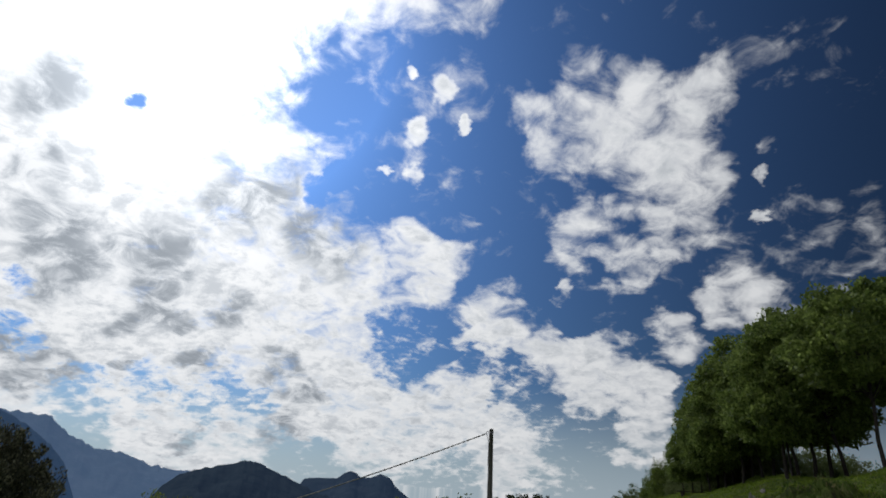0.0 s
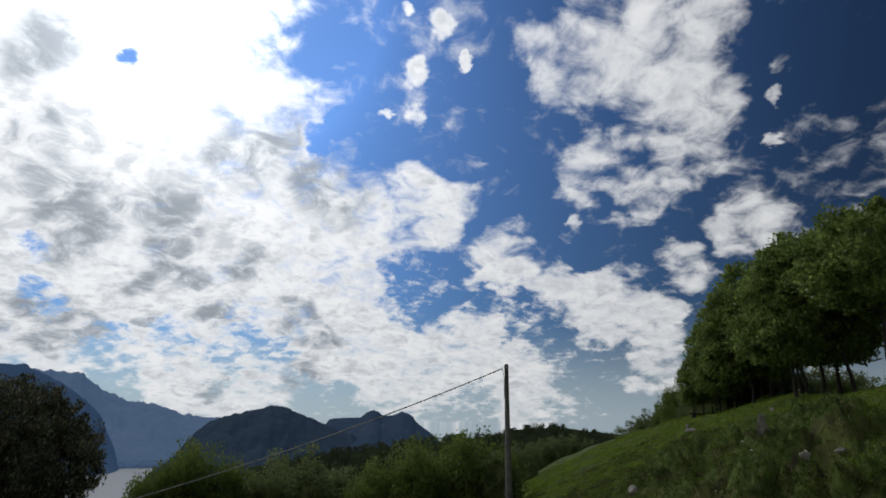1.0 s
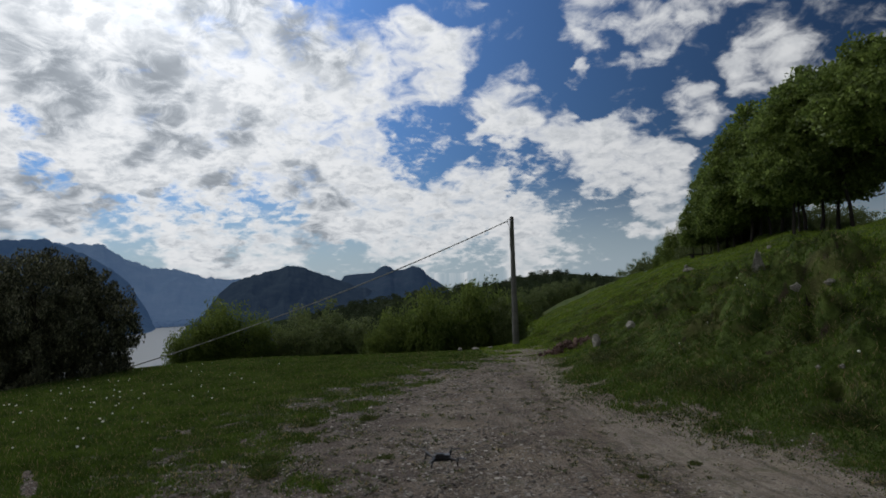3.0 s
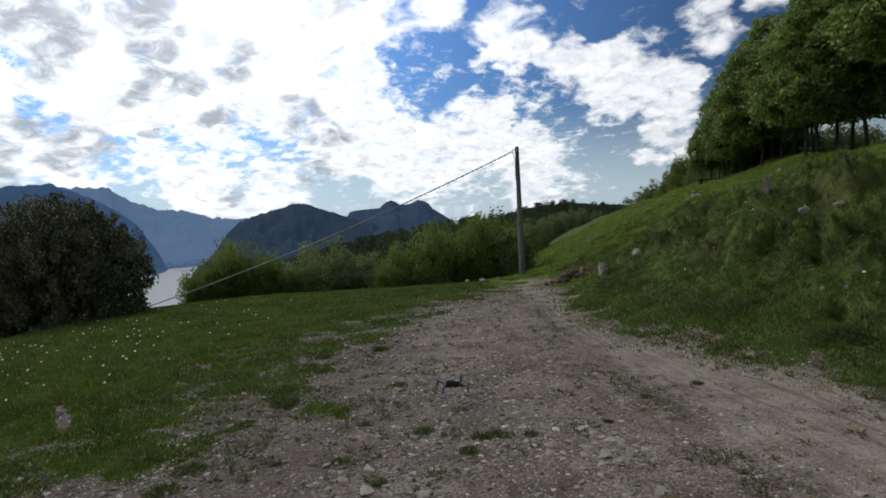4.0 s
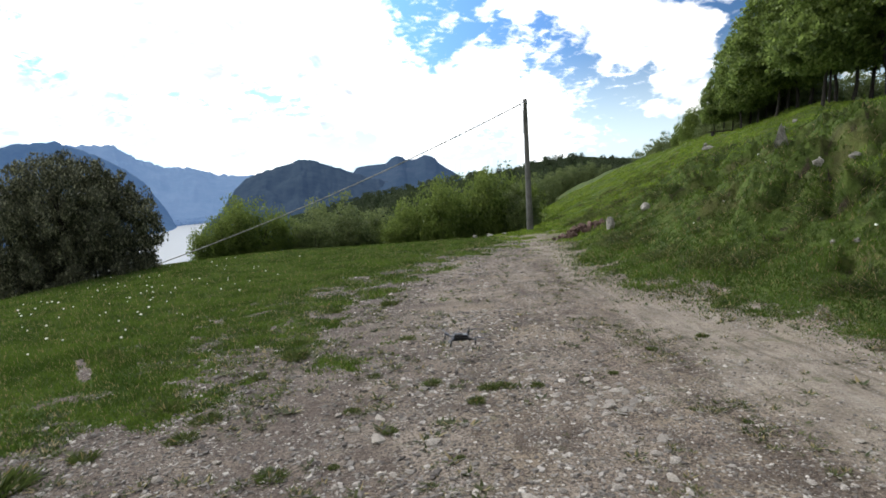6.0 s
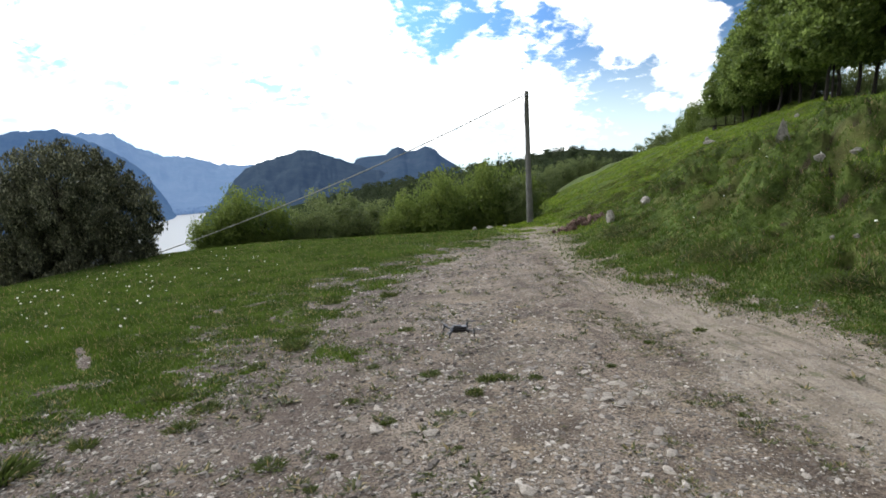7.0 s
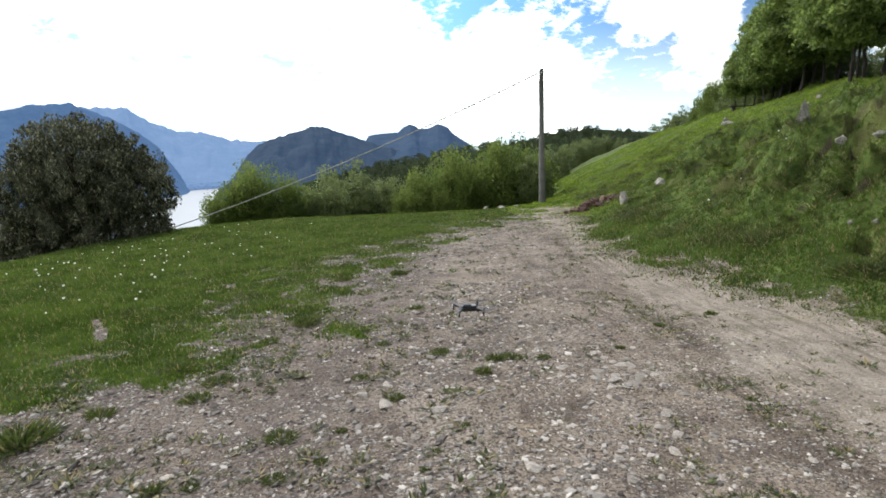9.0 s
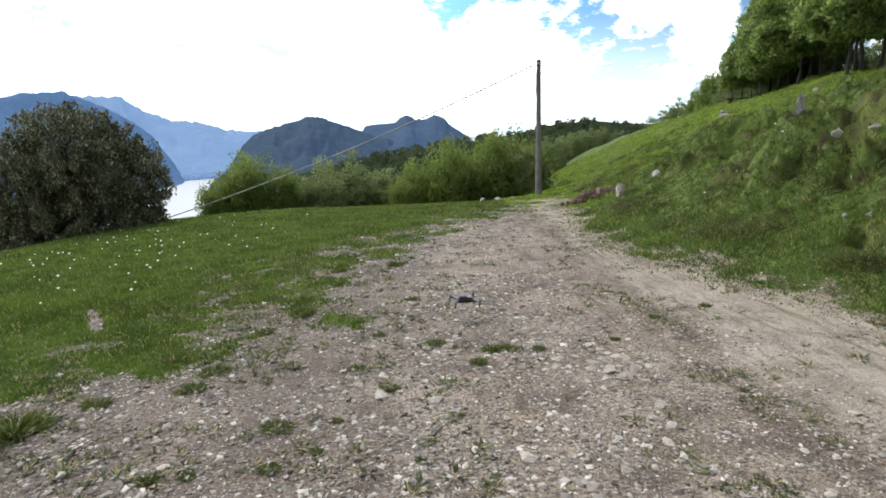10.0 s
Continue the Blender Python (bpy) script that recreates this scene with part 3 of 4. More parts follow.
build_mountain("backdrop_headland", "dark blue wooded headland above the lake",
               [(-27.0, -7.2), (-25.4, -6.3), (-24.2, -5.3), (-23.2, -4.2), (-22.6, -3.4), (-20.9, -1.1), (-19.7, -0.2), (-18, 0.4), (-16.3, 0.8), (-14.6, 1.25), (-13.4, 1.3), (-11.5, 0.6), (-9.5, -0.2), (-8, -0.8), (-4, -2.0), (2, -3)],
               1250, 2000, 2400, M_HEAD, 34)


def build_town():
    """Pale houses of a lakeside town, a few kilometres off."""
    gen = np.random.default_rng(3)
    verts, faces = [], []
    for k in range(160):
        a, r = radians(gen.uniform(-27.5, -22.0)), gen.uniform(2640, 2760)
        w, d, h = gen.uniform(6, 14), gen.uniform(6, 12), gen.uniform(5, 11)
        x, y, z = r * math.sin(a), r * math.cos(a), -195 + (r - 2640) * 0.10
        n = len(verts)
        for zz in (z - 4, z + h):
            verts += [(x - w, y - d, zz), (x + w, y - d, zz), (x + w, y + d, zz), (x - w, y + d, zz)]
        verts += [(x - w, y, z + h + 3), (x + w, y, z + h + 3)]
        faces += [(n, n + 1, n + 5, n + 4), (n + 1, n + 2, n + 6, n + 5), (n + 2, n + 3, n + 7, n + 6), (n + 3, n, n + 4, n + 7),
                  (n + 4, n + 5, n + 9, n + 8), (n + 6, n + 7, n + 8, n + 9), (n + 5, n + 6, n + 9), (n + 7, n + 4, n + 8)]
        faces = [tuple(f) for f in faces]
    me = mesh_of("far_town", verts, faces)
    # the houses share the far range's painted haze and glow
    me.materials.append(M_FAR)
    tagged(new("far_town", me), "pale houses of a town on the far lake shore", "town", kind="stuff")


build_town()


# ---- plants ----
def leaf_quads(pos, size, gen, up=0.5, long=1.6):
    """One pointed quad per place, turned at random."""
    n = len(pos)
    axis = gen.normal(size=(n, 3))
    axis[:, 2] += up
    axis /= np.linalg.norm(axis, axis=1)[:, None]
    side = np.cross(axis, gen.normal(size=(n, 3)))
    side /= np.linalg.norm(side, axis=1)[:, None]
    s = (size * gen.uniform(0.6, 1.3, n))[:, None]
    verts = np.empty((n, 4, 3))
    verts[:, 0] = pos
    verts[:, 1] = pos + axis * s * 0.45 * long + side * s * 0.5
    verts[:, 2] = pos + axis * s * long
    verts[:, 3] = pos + axis * s * 0.45 * long - side * s * 0.5
    return verts.reshape(-1, 3), np.arange(n * 4).reshape(n, 4)


def clumps_in(shape, count, gen):
    """Places for leaf clumps within a lobed crown; shape gives centre and half sizes of its lobes."""
    out = []
    while len(out) < count:
        cx, cy, cz, rx, ry, rz = shape[int(gen.integers(len(shape)))]
        v = gen.normal(size=3)
        v /= np.linalg.norm(v)
        k = gen.uniform(0.45, 1.0) ** 0.6
        out.append((cx + v[0] * rx * k, cy + v[1] * ry * k, cz + v[2] * rz * k))
    return np.array(out)


def make_plant(name, seed, lobes, stems, clumps, leaves, leaf, spread, mat, label, category, up=0.5, long=1.6, thick=0.10, tall=0.8):
    """A tree or shrub: stems and limbs as one tapered trunk mesh, the leaves as a crown mesh. Its base is at the origin."""
    gen = np.random.default_rng(seed)
    root = new(name)
    tagged(root, label, category)
    places = clumps_in(lobes, clumps, gen)
    low = min(l[2] - l[5] for l in lobes)
    tubes, tops = [], []
    for k in range(stems):
        a = 2 * math.pi * k / stems + gen.uniform(0, 1)
        lean = 0.0 if stems == 1 else gen.uniform(0.2, 0.5)
        head = max(l[2] for l in lobes) + 0.3
        wide = 1.0 if stems == 1 else head * lean
        base = Vector((0.25 * math.cos(a), 0.25 * math.sin(a), -0.3)) if stems > 1 else Vector((0, 0, -0.3))
        tip = Vector((math.cos(a) * wide * 0.6 + gen.normal() * 0.1, math.sin(a) * wide * 0.6 + gen.normal() * 0.1, head))
        if stems == 1:
            tip = Vector((gen.normal() * 0.3, gen.normal() * 0.3, head))
        line = [base.lerp(tip, u) + Vector((gen.normal(), gen.normal(), 0)) * 0.06 * (u > 0) for u in (0, 0.2, 0.4, 0.6, 0.8, 1)]
        w = thick if stems == 1 else thick * 0.6
        tubes.append(tube(line, [w * 1.25, w, w * 0.85, w * 0.65, w * 0.4, w * 0.15], 8))
        tops.append(line)
    for p in places[:: max(1, clumps // 26)]:
        line = tops[int(gen.integers(len(tops)))]
        start = line[2].lerp(line[4], float(gen.uniform(0, 1)))
        end = Vector(p)
        middle = start.lerp(end, 0.5) + Vector((0, 0, -0.1))
        tubes.append(tube([start, middle, end], [thick * 0.35, thick * 0.22, thick * 0.06], 5))
    part("trunk", mesh_of("trunk", *join_tubes(tubes), True), M_BARK, root)
    pick = gen.integers(len(places), size=leaves)
    v = gen.normal(size=(leaves, 3))
    v /= np.linalg.norm(v, axis=1)[:, None]
    own = gen.uniform(0.6, 1.3, len(places))
    pos = places[pick] + v * (spread * own[pick] * gen.uniform(0.2, 1.0, leaves) ** 0.5)[:, None] * np.array([1, 1, tall])
    part("crown", mesh_of("crown", *leaf_quads(pos, leaf, gen, up, long)), mat, root)
    return root


def turned(place, turn, size=1.0):
    return Matrix.Translation(place) @ Matrix.Rotation(turn, 4, "Z") @ Matrix.Scale(size, 4)


def place_plant(root, place, turn=0.0, size=1.0):
    root.matrix_world = turned(place, turn, size)
    return root


def copy_plant(root, place, turn, size):
    keep = root.scale.copy()
    root.scale = (1, 1, 1)
    ob = copy_thing(root, turned(place, turn, size))
    root.scale = keep
    return ob


# the big grey-green shrub tree below the meadow's brow
place_plant(make_plant("shrub_tree", 21, [(0, 0, 2.1, 2.4, 2.5, 2.4), (-0.1, 0, 2.8, 2.0, 2.1, 1.65), (1.2, 0, 1.7, 1.7, 1.8, 1.9), (-1.3, 0, 1.7, 1.65, 1.8, 1.9), (0, 0, 0.4, 2.6, 2.5, 1.3), (-1.6, -0.4, 0.0, 1.6, 1.6, 1.2)], 17, 1700, 125000, 0.046, 0.19,
                       M_LEAF_GREY, "large round grey-green shrub tree beyond the meadow edge", "tree", 2.0, 2.6, 0.12, 1.5), at(-12.8, 18.2), 0.3, 0.97)

# trees in a row along the top of the bank
row_trees = [
    make_plant("broadleaf_tree", 31, [(0, 0, 4.1, 2.5, 2.5, 2.5), (0.7, 0.3, 5.4, 1.7, 1.7, 1.8), (-0.9, -0.4, 3.0, 1.9, 1.9, 1.5), (0.9, -0.3, 2.8, 1.7, 1.7, 1.3)], 1, 300, 19000, 0.12, 0.45, M_LEAF, "dark green broadleaf tree on the grassy bank", "tree", 0.7, 1.9, thick=0.075),
    make_plant("broadleaf_tree", 32, [(0, 0, 4.0, 2.6, 2.4, 2.4), (-0.5, 0.6, 5.3, 1.8, 1.7, 1.9), (1.0, -0.5, 2.9, 1.8, 1.8, 1.4), (-0.9, 0.2, 2.8, 1.7, 1.7, 1.3)], 1, 300, 19000, 0.12, 0.45, M_LEAF, "dark green broadleaf tree on the grassy bank", "tree", 0.7, 1.9, thick=0.075),
    make_plant("broadleaf_tree", 33, [(0, 0, 4.6, 2.2, 2.2, 2.8), (0.4, -0.7, 3.0, 2.1, 2.0, 1.7), (-0.8, 0.4, 2.7, 1.7, 1.7, 1.2)], 1, 280, 17000, 0.12, 0.45, M_LEAF, "slender dark green broadleaf tree on the grassy bank", "tree", thick=0.07),
    make_plant("broadleaf_tree", 34, [(0, 0, 4.9, 2.5, 2.5, 2.1), (0.9, 0.4, 5.9, 1.6, 1.6, 1.3), (-1.0, -0.3, 4.1, 1.8, 1.8, 1.3)], 1, 230, 15000, 0.12, 0.45, M_LEAF, "dark green broadleaf tree with a bare trunk on the grassy bank", "tree", thick=0.07),
]
ROW = [(42.6, 19.5, 5.6), (40.0, 21.5, 5.5), (38.9, 24.0, 5.9), (37.7, 23.0, 5.6), (36.6, 22.3, 5.3), (35.7, 21.5, 5.0), (34.7, 26.5, 5.9), (33.9, 25.8, 5.3), (33.1, 27.8, 5.5), (32.3, 25.6, 4.8),
       (31.6, 29.5, 5.1), (30.9, 28.3, 4.7), (30.2, 30.7, 4.6), (29.6, 28.4, 3.7), (28.9, 31.7, 3.3), (28.1, 30.1, 2.8), (27.4, 31.0, 2.4), (46, 23, 6.6), (49, 24, 6.6)]
for k, (az, dist, tall) in enumerate(ROW):
    spot = at(dist * math.sin(radians(az)), dist * math.cos(radians(az)))
    kind = row_trees[3 if az > 39.5 else (k - 2) % 3]
    if kind.matrix_world.translation.length < 0.01:
        tagged(place_plant(kind, spot, k * 2.1, tall / 7.4), group="trees on the bank")
        bpy.context.view_layer.update()
    else:
        copy_plant(kind, spot, k * 2.1, tall / 7.4)

# shrubs beyond the brow
shrubs = {
    "light": make_plant("leafy_shrub", 41, [(0, 0, 2.0, 1.6, 1.6, 1.9), (0.8, 0, 2.3, 0.9, 1.0, 1.6), (-0.9, 0, 1.7, 1.0, 1.0, 1.6), (0, 0, 0.9, 1.6, 1.6, 1.0)], 5, 170, 15000, 0.07, 0.42, M_LEAF_LIGHT, "light green leafy shrub below the meadow edge", "shrub", 1.8, 2.4, 0.09, 1.7),
    "dull": make_plant("leafy_shrub", 42, [(0, 0, 2.2, 1.3, 1.3, 2.0), (0.6, 0, 1.6, 1.2, 1.2, 1.4), (-0.5, 0, 1.0, 1.3, 1.3, 1.0)], 4, 150, 12000, 0.075, 0.40, M_LEAF_DULL, "dull green shrub below the meadow edge", "shrub", 0.6, 1.7, 0.09),
}
SHRUBS = [("light", -23.6, 27, 0.6), ("light", -21.3, 27.5, 0.9), ("light", -19.0, 27, 0.82), ("dull", -15.4, 27.5, 0.72), ("dull", -11.4, 29, 1.2), ("dull", -13.4, 27, 0.72),
          ("dull", -8.4, 28, 0.90), ("dull", -6.6, 29, 0.98), ("light", -4.4, 27, 0.72), ("light", -2.4, 28, 0.92), ("light", 0.2, 27.5, 1.08), ("light", 2.6, 28, 1.12),
          ("light", 5.0, 28.5, 1.12), ("light", 6.9, 28, 1.04), ("dull", 8.4, 27, 0.70), ("light", -0.4, 31, 1.1), ("light", 4.0, 31, 1.16), ("dull", -9.8, 32, 1.1)]
used = set()
for k, (kind, az, dist, size) in enumerate(SHRUBS):
    spot = at(dist * math.sin(radians(az)), dist * math.cos(radians(az)), 0.3)
    if kind not in used:
        used.add(kind)
        tagged(place_plant(shrubs[kind], spot, k * 1.7, size), group="shrubs below the brow")
    else:
        copy_plant(shrubs[kind], spot, k * 1.7, size)
copy_plant(shrubs["dull"], at(8.6, 11.9, -0.25), 0.7, 0.2)
# bushes further down the ridge
FAR_TREES = [(26.4, 39, 0.72), (25.6, 41, 0.6), (24.8, 44, 0.52), (24.0, 50, 0.55), (37.3, 31, 0.62), (38.5, 32, 0.72), (39.9, 31, 0.66), (23.4, 66, 1.05), (22.2, 72, 1.0), (21.0, 78, 1.0), (19.8, 84, 0.95), (18.6, 80, 0.7), (17.4, 76, 0.65), (16.0, 70, 0.75), (14.6, 64, 0.8),
             (13.2, 56, 0.75), (12.0, 50, 0.7), (10.8, 44, 0.8), (41.5, 46, 1.1), (39.5, 48, 1.2), (43.5, 44, 1.1)]
for k, (az, dist, size) in enumerate(FAR_TREES):
    copy_plant(shrubs["light" if k < 3 else "dull"], at(dist * math.sin(radians(az)), dist * math.cos(radians(az)), -0.2), k * 1.3, size)


# dark undergrowth behind the row of trees
for k in range(12):
    az = 27.0 + 0.75 * k
    dist = 36.0 - 0.62 * k
    copy_plant(shrubs["dull"], at(dist * math.sin(radians(az)), dist * math.cos(radians(az)), -0.3), k * 2.3, 0.52 + 0.07 * (k % 3))


def build_forest():
    """The wooded ridge behind: hundreds of crowns of leaf clumps on a rising slope, and the slope itself."""
    gen = np.random.default_rng(5)
    az_k, el_k = [-14, -8.5, -2.4, 3.1, 8.6, 11, 13, 15, 18.3, 21, 30, 48], [-3.4, -2.3, -1.5, -0.8, -0.4, 0.2, 0.5, 0.45, 0.0, -0.5, -0.6, 0.8]
    pos = []
    for k in range(3200):
        az = gen.uniform(-14, 48)
        t = gen.uniform(0, 1)
        r = 150 + 230 * t
        top = EYE + math.tan(radians(float(np.interp(az, az_k, el_k)))) * 380
        z = -45 + (top - 4 + 45) * t ** 0.8
        c = np.array([r * math.sin(radians(az)), r * math.cos(radians(az)), z])
        v = gen.normal(size=(90, 3))
        v /= np.linalg.norm(v, axis=1)[:, None]
        pos.append(c + v * np.array([2.3, 2.3, 2.1]) * gen.uniform(0.8, 1.15) * gen.uniform(0.7, 1.0, (90, 1)))
    me = mesh_of("forest", *leaf_quads(np.concatenate(pos), 0.75, gen, 0.3, 1.2))
    me.materials.append(M_FOREST)
    tagged(new("forest", me), "dark woods covering the ridge behind the meadow", "forest", kind="stuff")


build_forest()
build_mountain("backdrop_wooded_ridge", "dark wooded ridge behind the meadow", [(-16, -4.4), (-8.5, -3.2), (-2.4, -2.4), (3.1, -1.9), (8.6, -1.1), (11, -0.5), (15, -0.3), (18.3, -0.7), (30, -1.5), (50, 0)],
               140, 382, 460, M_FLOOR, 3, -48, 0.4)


def build_grass():
    """Short blades over the meadow and the bank, thinning out on the track."""
    gen = np.random.default_rng(11)
    r = 2.0 + 40 * gen.uniform(0, 1, 1300000) ** 1.7
    a = np.radians(gen.uniform(-52, 52, 1300000))
    a[:60000] = gen.uniform(0, 2 * np.pi, 60000)
    r[:60000] = gen.uniform(1.0, 9.0, 60000)
    x, y = r * np.sin(a), r * np.cos(a)
    gravel, soil, wood, wheel, dust = masks(x, y)
    patch = fbm(x * 2.6, y * 2.6 + 20, 4)
    keep = (gen.uniform(0, 1, len(x)) > np.maximum(gravel * 1.05 - 1.6 * np.maximum(patch - 0.05, 0) * smooth(edge_of_meadow(y) - x, -2.4, -0.9) - 0.3 * smooth(x - foot_of_bank(y), -1.4, -0.3), soil * 0.95)) & (x > -13) & (np.where(x > 3, y < 45, y < 24))
    x, y, gravel = x[keep], y[keep], gravel[keep]
    z = height(x, y)
    n = len(x)
    tall = gen.uniform(0.018, 0.06, n) * (0.9 + 1.4 * np.clip(fbm(x * 0.8 + 5, y * 0.8, 3) + 0.15, 0, 1)) * (1 - 0.5 * gravel)
    tall = tall * (1 + 0.3 * smooth(x - foot_of_bank(y), 0.8, 2.5) * smooth(fbm(x * 2.2 + 31, y * 2.2, 3, 0.6), 0.0, 0.25))
    tall = tall * (0.42 + 0.58 * smooth(np.hypot(x, y), 2.5, 9.0))
    turn = gen.uniform(0, 2 * np.pi, n)
    lean = gen.normal(size=(n, 2)) * 0.4 * tall[:, None]
    wide = gen.uniform(0.003, 0.007, n) * (1 + np.hypot(x, y) * 0.09)
    verts = np.empty((n, 3, 3))
    verts[:, 0] = np.stack([x - np.cos(turn) * wide, y - np.sin(turn) * wide, z - 0.005], 1)
    verts[:, 1] = np.stack([x + np.cos(turn) * wide, y + np.sin(turn) * wide, z - 0.005], 1)
    verts[:, 2] = np.stack([x + lean[:, 0], y + lean[:, 1], z + tall], 1)
    # smooth upper bank takes the brighter blades: sunlight put into the colour
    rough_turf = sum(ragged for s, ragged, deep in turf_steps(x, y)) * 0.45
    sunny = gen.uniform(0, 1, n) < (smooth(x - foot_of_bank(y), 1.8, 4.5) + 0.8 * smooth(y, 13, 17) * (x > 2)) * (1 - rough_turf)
    for name, pick, mat, words in (("meadow_grass", ~sunny, M_GRASS, "short green pasture grass on the flat meadow"), ("bank_grass", sunny, M_GRASS_SUNLIT, "bank grass, sunlight painted in as a brighter yellow-green")):
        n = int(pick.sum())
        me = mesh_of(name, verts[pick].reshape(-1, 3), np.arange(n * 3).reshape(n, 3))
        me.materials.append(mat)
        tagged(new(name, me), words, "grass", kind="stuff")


build_grass()


def build_tussocks():
    """Coarse clumps of longer grass on the steep bank."""
    gen = np.random.default_rng(12)
    n, blades = 7000, 40
    y = 3.5 + 22 * gen.uniform(0, 1, n) ** 1.3
    x = foot_of_bank(y) + 0.5 + 9.5 * gen.uniform(0, 1, n) ** 1.2
    # clustered, so the dark clumps also paint shadow patches between hummocks
    keep = fbm(x * 1.6 + 8, y * 1.6, 4, 0.6) > 0.03 + 0.25 * smooth(x - foot_of_bank(y), 3.5, 7.5)
    x, y = np.repeat(x[keep], blades), np.repeat(y[keep], blades)
    size = np.repeat(gen.uniform(0.6, 1.4, keep.sum()), blades)
    n = len(x)
    a, k = gen.uniform(0, 6.28, n), 0.16 * gen.uniform(0, 1, n) ** 0.7 * size
    px, py = x + np.cos(a) * k, y + np.sin(a) * k
    z = height(px, py)
    tall = gen.uniform(0.04, 0.11, n) * size * (1.1 - k * 2.5)
    t, w = gen.uniform(0, 6.28, n), gen.uniform(0.006, 0.012, n)
    verts = np.empty((n, 3, 3))
    verts[:, 0] = np.stack([px - np.cos(t) * w, py - np.sin(t) * w, z - 0.01], 1)
    verts[:, 1] = np.stack([px + np.cos(t) * w, py + np.sin(t) * w, z - 0.01], 1)
    verts[:, 2] = np.stack([px + np.cos(a) * k * 1.3 + gen.normal(size=n) * 0.03, py + np.sin(a) * k * 1.3 + gen.normal(size=n) * 0.03, z + tall], 1)
    me = mesh_of("tussock_grass", verts.reshape(-1, 3), np.arange(n * 3).reshape(n, 3))
    me.materials.append(M_TUSSOCK)
    tagged(new("tussock_grass", me), "coarse grass tussocks on the steep bank, darkened for shade", "grass", kind="stuff")


build_tussocks()


# ---- utility pole and cable ----
def build_pole():
    base = at(3.73, 22.2)
    root = new("utility_pole")
    tagged(root, "weathered grey utility pole at the end of the track", "pole")
    root.location = base
    part("shaft", mesh_of("shaft", *tube([(0, 0, -0.4), (0, 0, 0.0), (-0.01, 0, 1.5), (-0.01, 0, 3.4), (0, 0, 5.35)], [0.15, 0.145, 0.125, 0.10, 0.08], 12), True), M_POLE, root)
    part("hook", mesh_of("hook", *tube([(-0.05, 0, 5.26), (-0.16, 0.0, 5.28), (-0.2, 0, 5.22), (-0.17, 0, 5.16)], [0.014, 0.014, 0.013, 0.01], 6), True), M_STEEL, root)
    part("clamp", mesh_of("clamp", *tube([(0, 0, 5.22), (0, 0, 5.30)], [0.092, 0.092], 12), True), M_STEEL, root)
    part("cap", mesh_of("cap", *tube([(0, 0, 5.35), (0, 0, 5.38), (0, 0, 5.40)], [0.086, 0.086, 0.04], 12), True), M_STEEL, root)
    part("down_lead", mesh_of("down_lead", *tube([(-0.2, 0, 5.2), (-0.13, -0.02, 5.0), (-0.10, -0.03, 4.8), (-0.125, -0.03, 4.0)], [0.012] * 4, 6), True), M_CABLE, root)
    return base + Vector((-0.2, 0, 5.2))


start = build_pole()
finish = Vector((-14.6, 22.4, -2.42))
strands = []
for s in range(2):
    line = []
    for k in range(121):
        u = k / 120
        p = start.lerp(finish, u) + Vector((0, 0, -0.38 * 4 * u * (1 - u)))
        a = u * 2 * math.pi * 45 + s * math.pi
        line.append(p + Vector((0, math.cos(a), math.sin(a))) * 0.016)
    strands.append(tube(line, [0.018] * 121, 5))
tagged(part("overhead_cable", mesh_of("overhead_cable", *join_tubes(strands), True), M_CABLE), "twisted pale overhead cable hanging from the pole", "cable")


# ---- stones of the track ----
def rough_stone(seed, flat=0.55, detail=1):
    """An angular stone about 1 across, lying on its flattest side."""
    gen = np.random.default_rng(seed)
    bm = bmesh.new()
    bmesh.ops.create_icosphere(bm, subdivisions=detail, radius=0.5)
    stretch = gen.uniform(0.7, 1.25)
    for v in bm.verts:
        k = gen.uniform(0.62, 1.15)
        v.co = Vector((v.co.x * k * stretch, v.co.y * k / stretch, v.co.z * k * flat))
    me = bpy.data.meshes.new("stone")
    bm.to_mesh(me)
    bm.free()
    return me


STONE_MESHES = [rough_stone(100 + k, f) for k, f in enumerate((0.34, 0.25, 0.42, 0.2, 0.3, 0.5, 0.22, 0.38))]
for me in STONE_MESHES:
    me.materials.append(M_STONE)
gen = np.random.default_rng(77)


def lay_stone(x, y, size, parent, sink=0.1):
    ob = new("stone", STONE_MESHES[int(gen.integers(len(STONE_MESHES)))])
    ob.parent = parent
    tip = Euler((gen.normal() * 0.12, gen.normal() * 0.12, gen.uniform(0, 6.28)))
    ob.matrix_world = Matrix.LocRotScale(at(x, y, size * sink), tip, (size, size, size))
    return ob


BIG_STONES = [(-0.20, 2.48, 0.07), (-0.19, 2.41, 0.06), (-0.55, 3.43, 0.17), (-0.75, 3.63, 0.12), (-0.92, 3.90, 0.09), (-0.56, 3.75, 0.09), (-0.26, 4.30, 0.11), (0.70, 4.42, 0.09),
              (0.17, 2.50, 0.06), (0.37, 2.56, 0.14), (-0.16, 3.30, 0.14), (-1.89, 3.04, 0.10), (-1.81, 2.55, 0.06), (-1.28, 3.12, 0.08), (-2.74, 3.26, 0.07), (-1.08, 2.61, 0.05),
              (1.31, 2.41, 0.06), (1.19, 2.43, 0.06), (2.35, 2.75, 0.07), (0.86, 2.41, 0.09), (-0.40, 2.93, 0.09), (-0.30, 2.94, 0.10), (-0.62, 2.95, 0.05), (-0.74, 2.83, 0.06),
              (0.60, 7.02, 0.09), (-0.01, 9.13, 0.10), (0.89, 2.69, 0.07), (-0.97, 3.58, 0.07)]
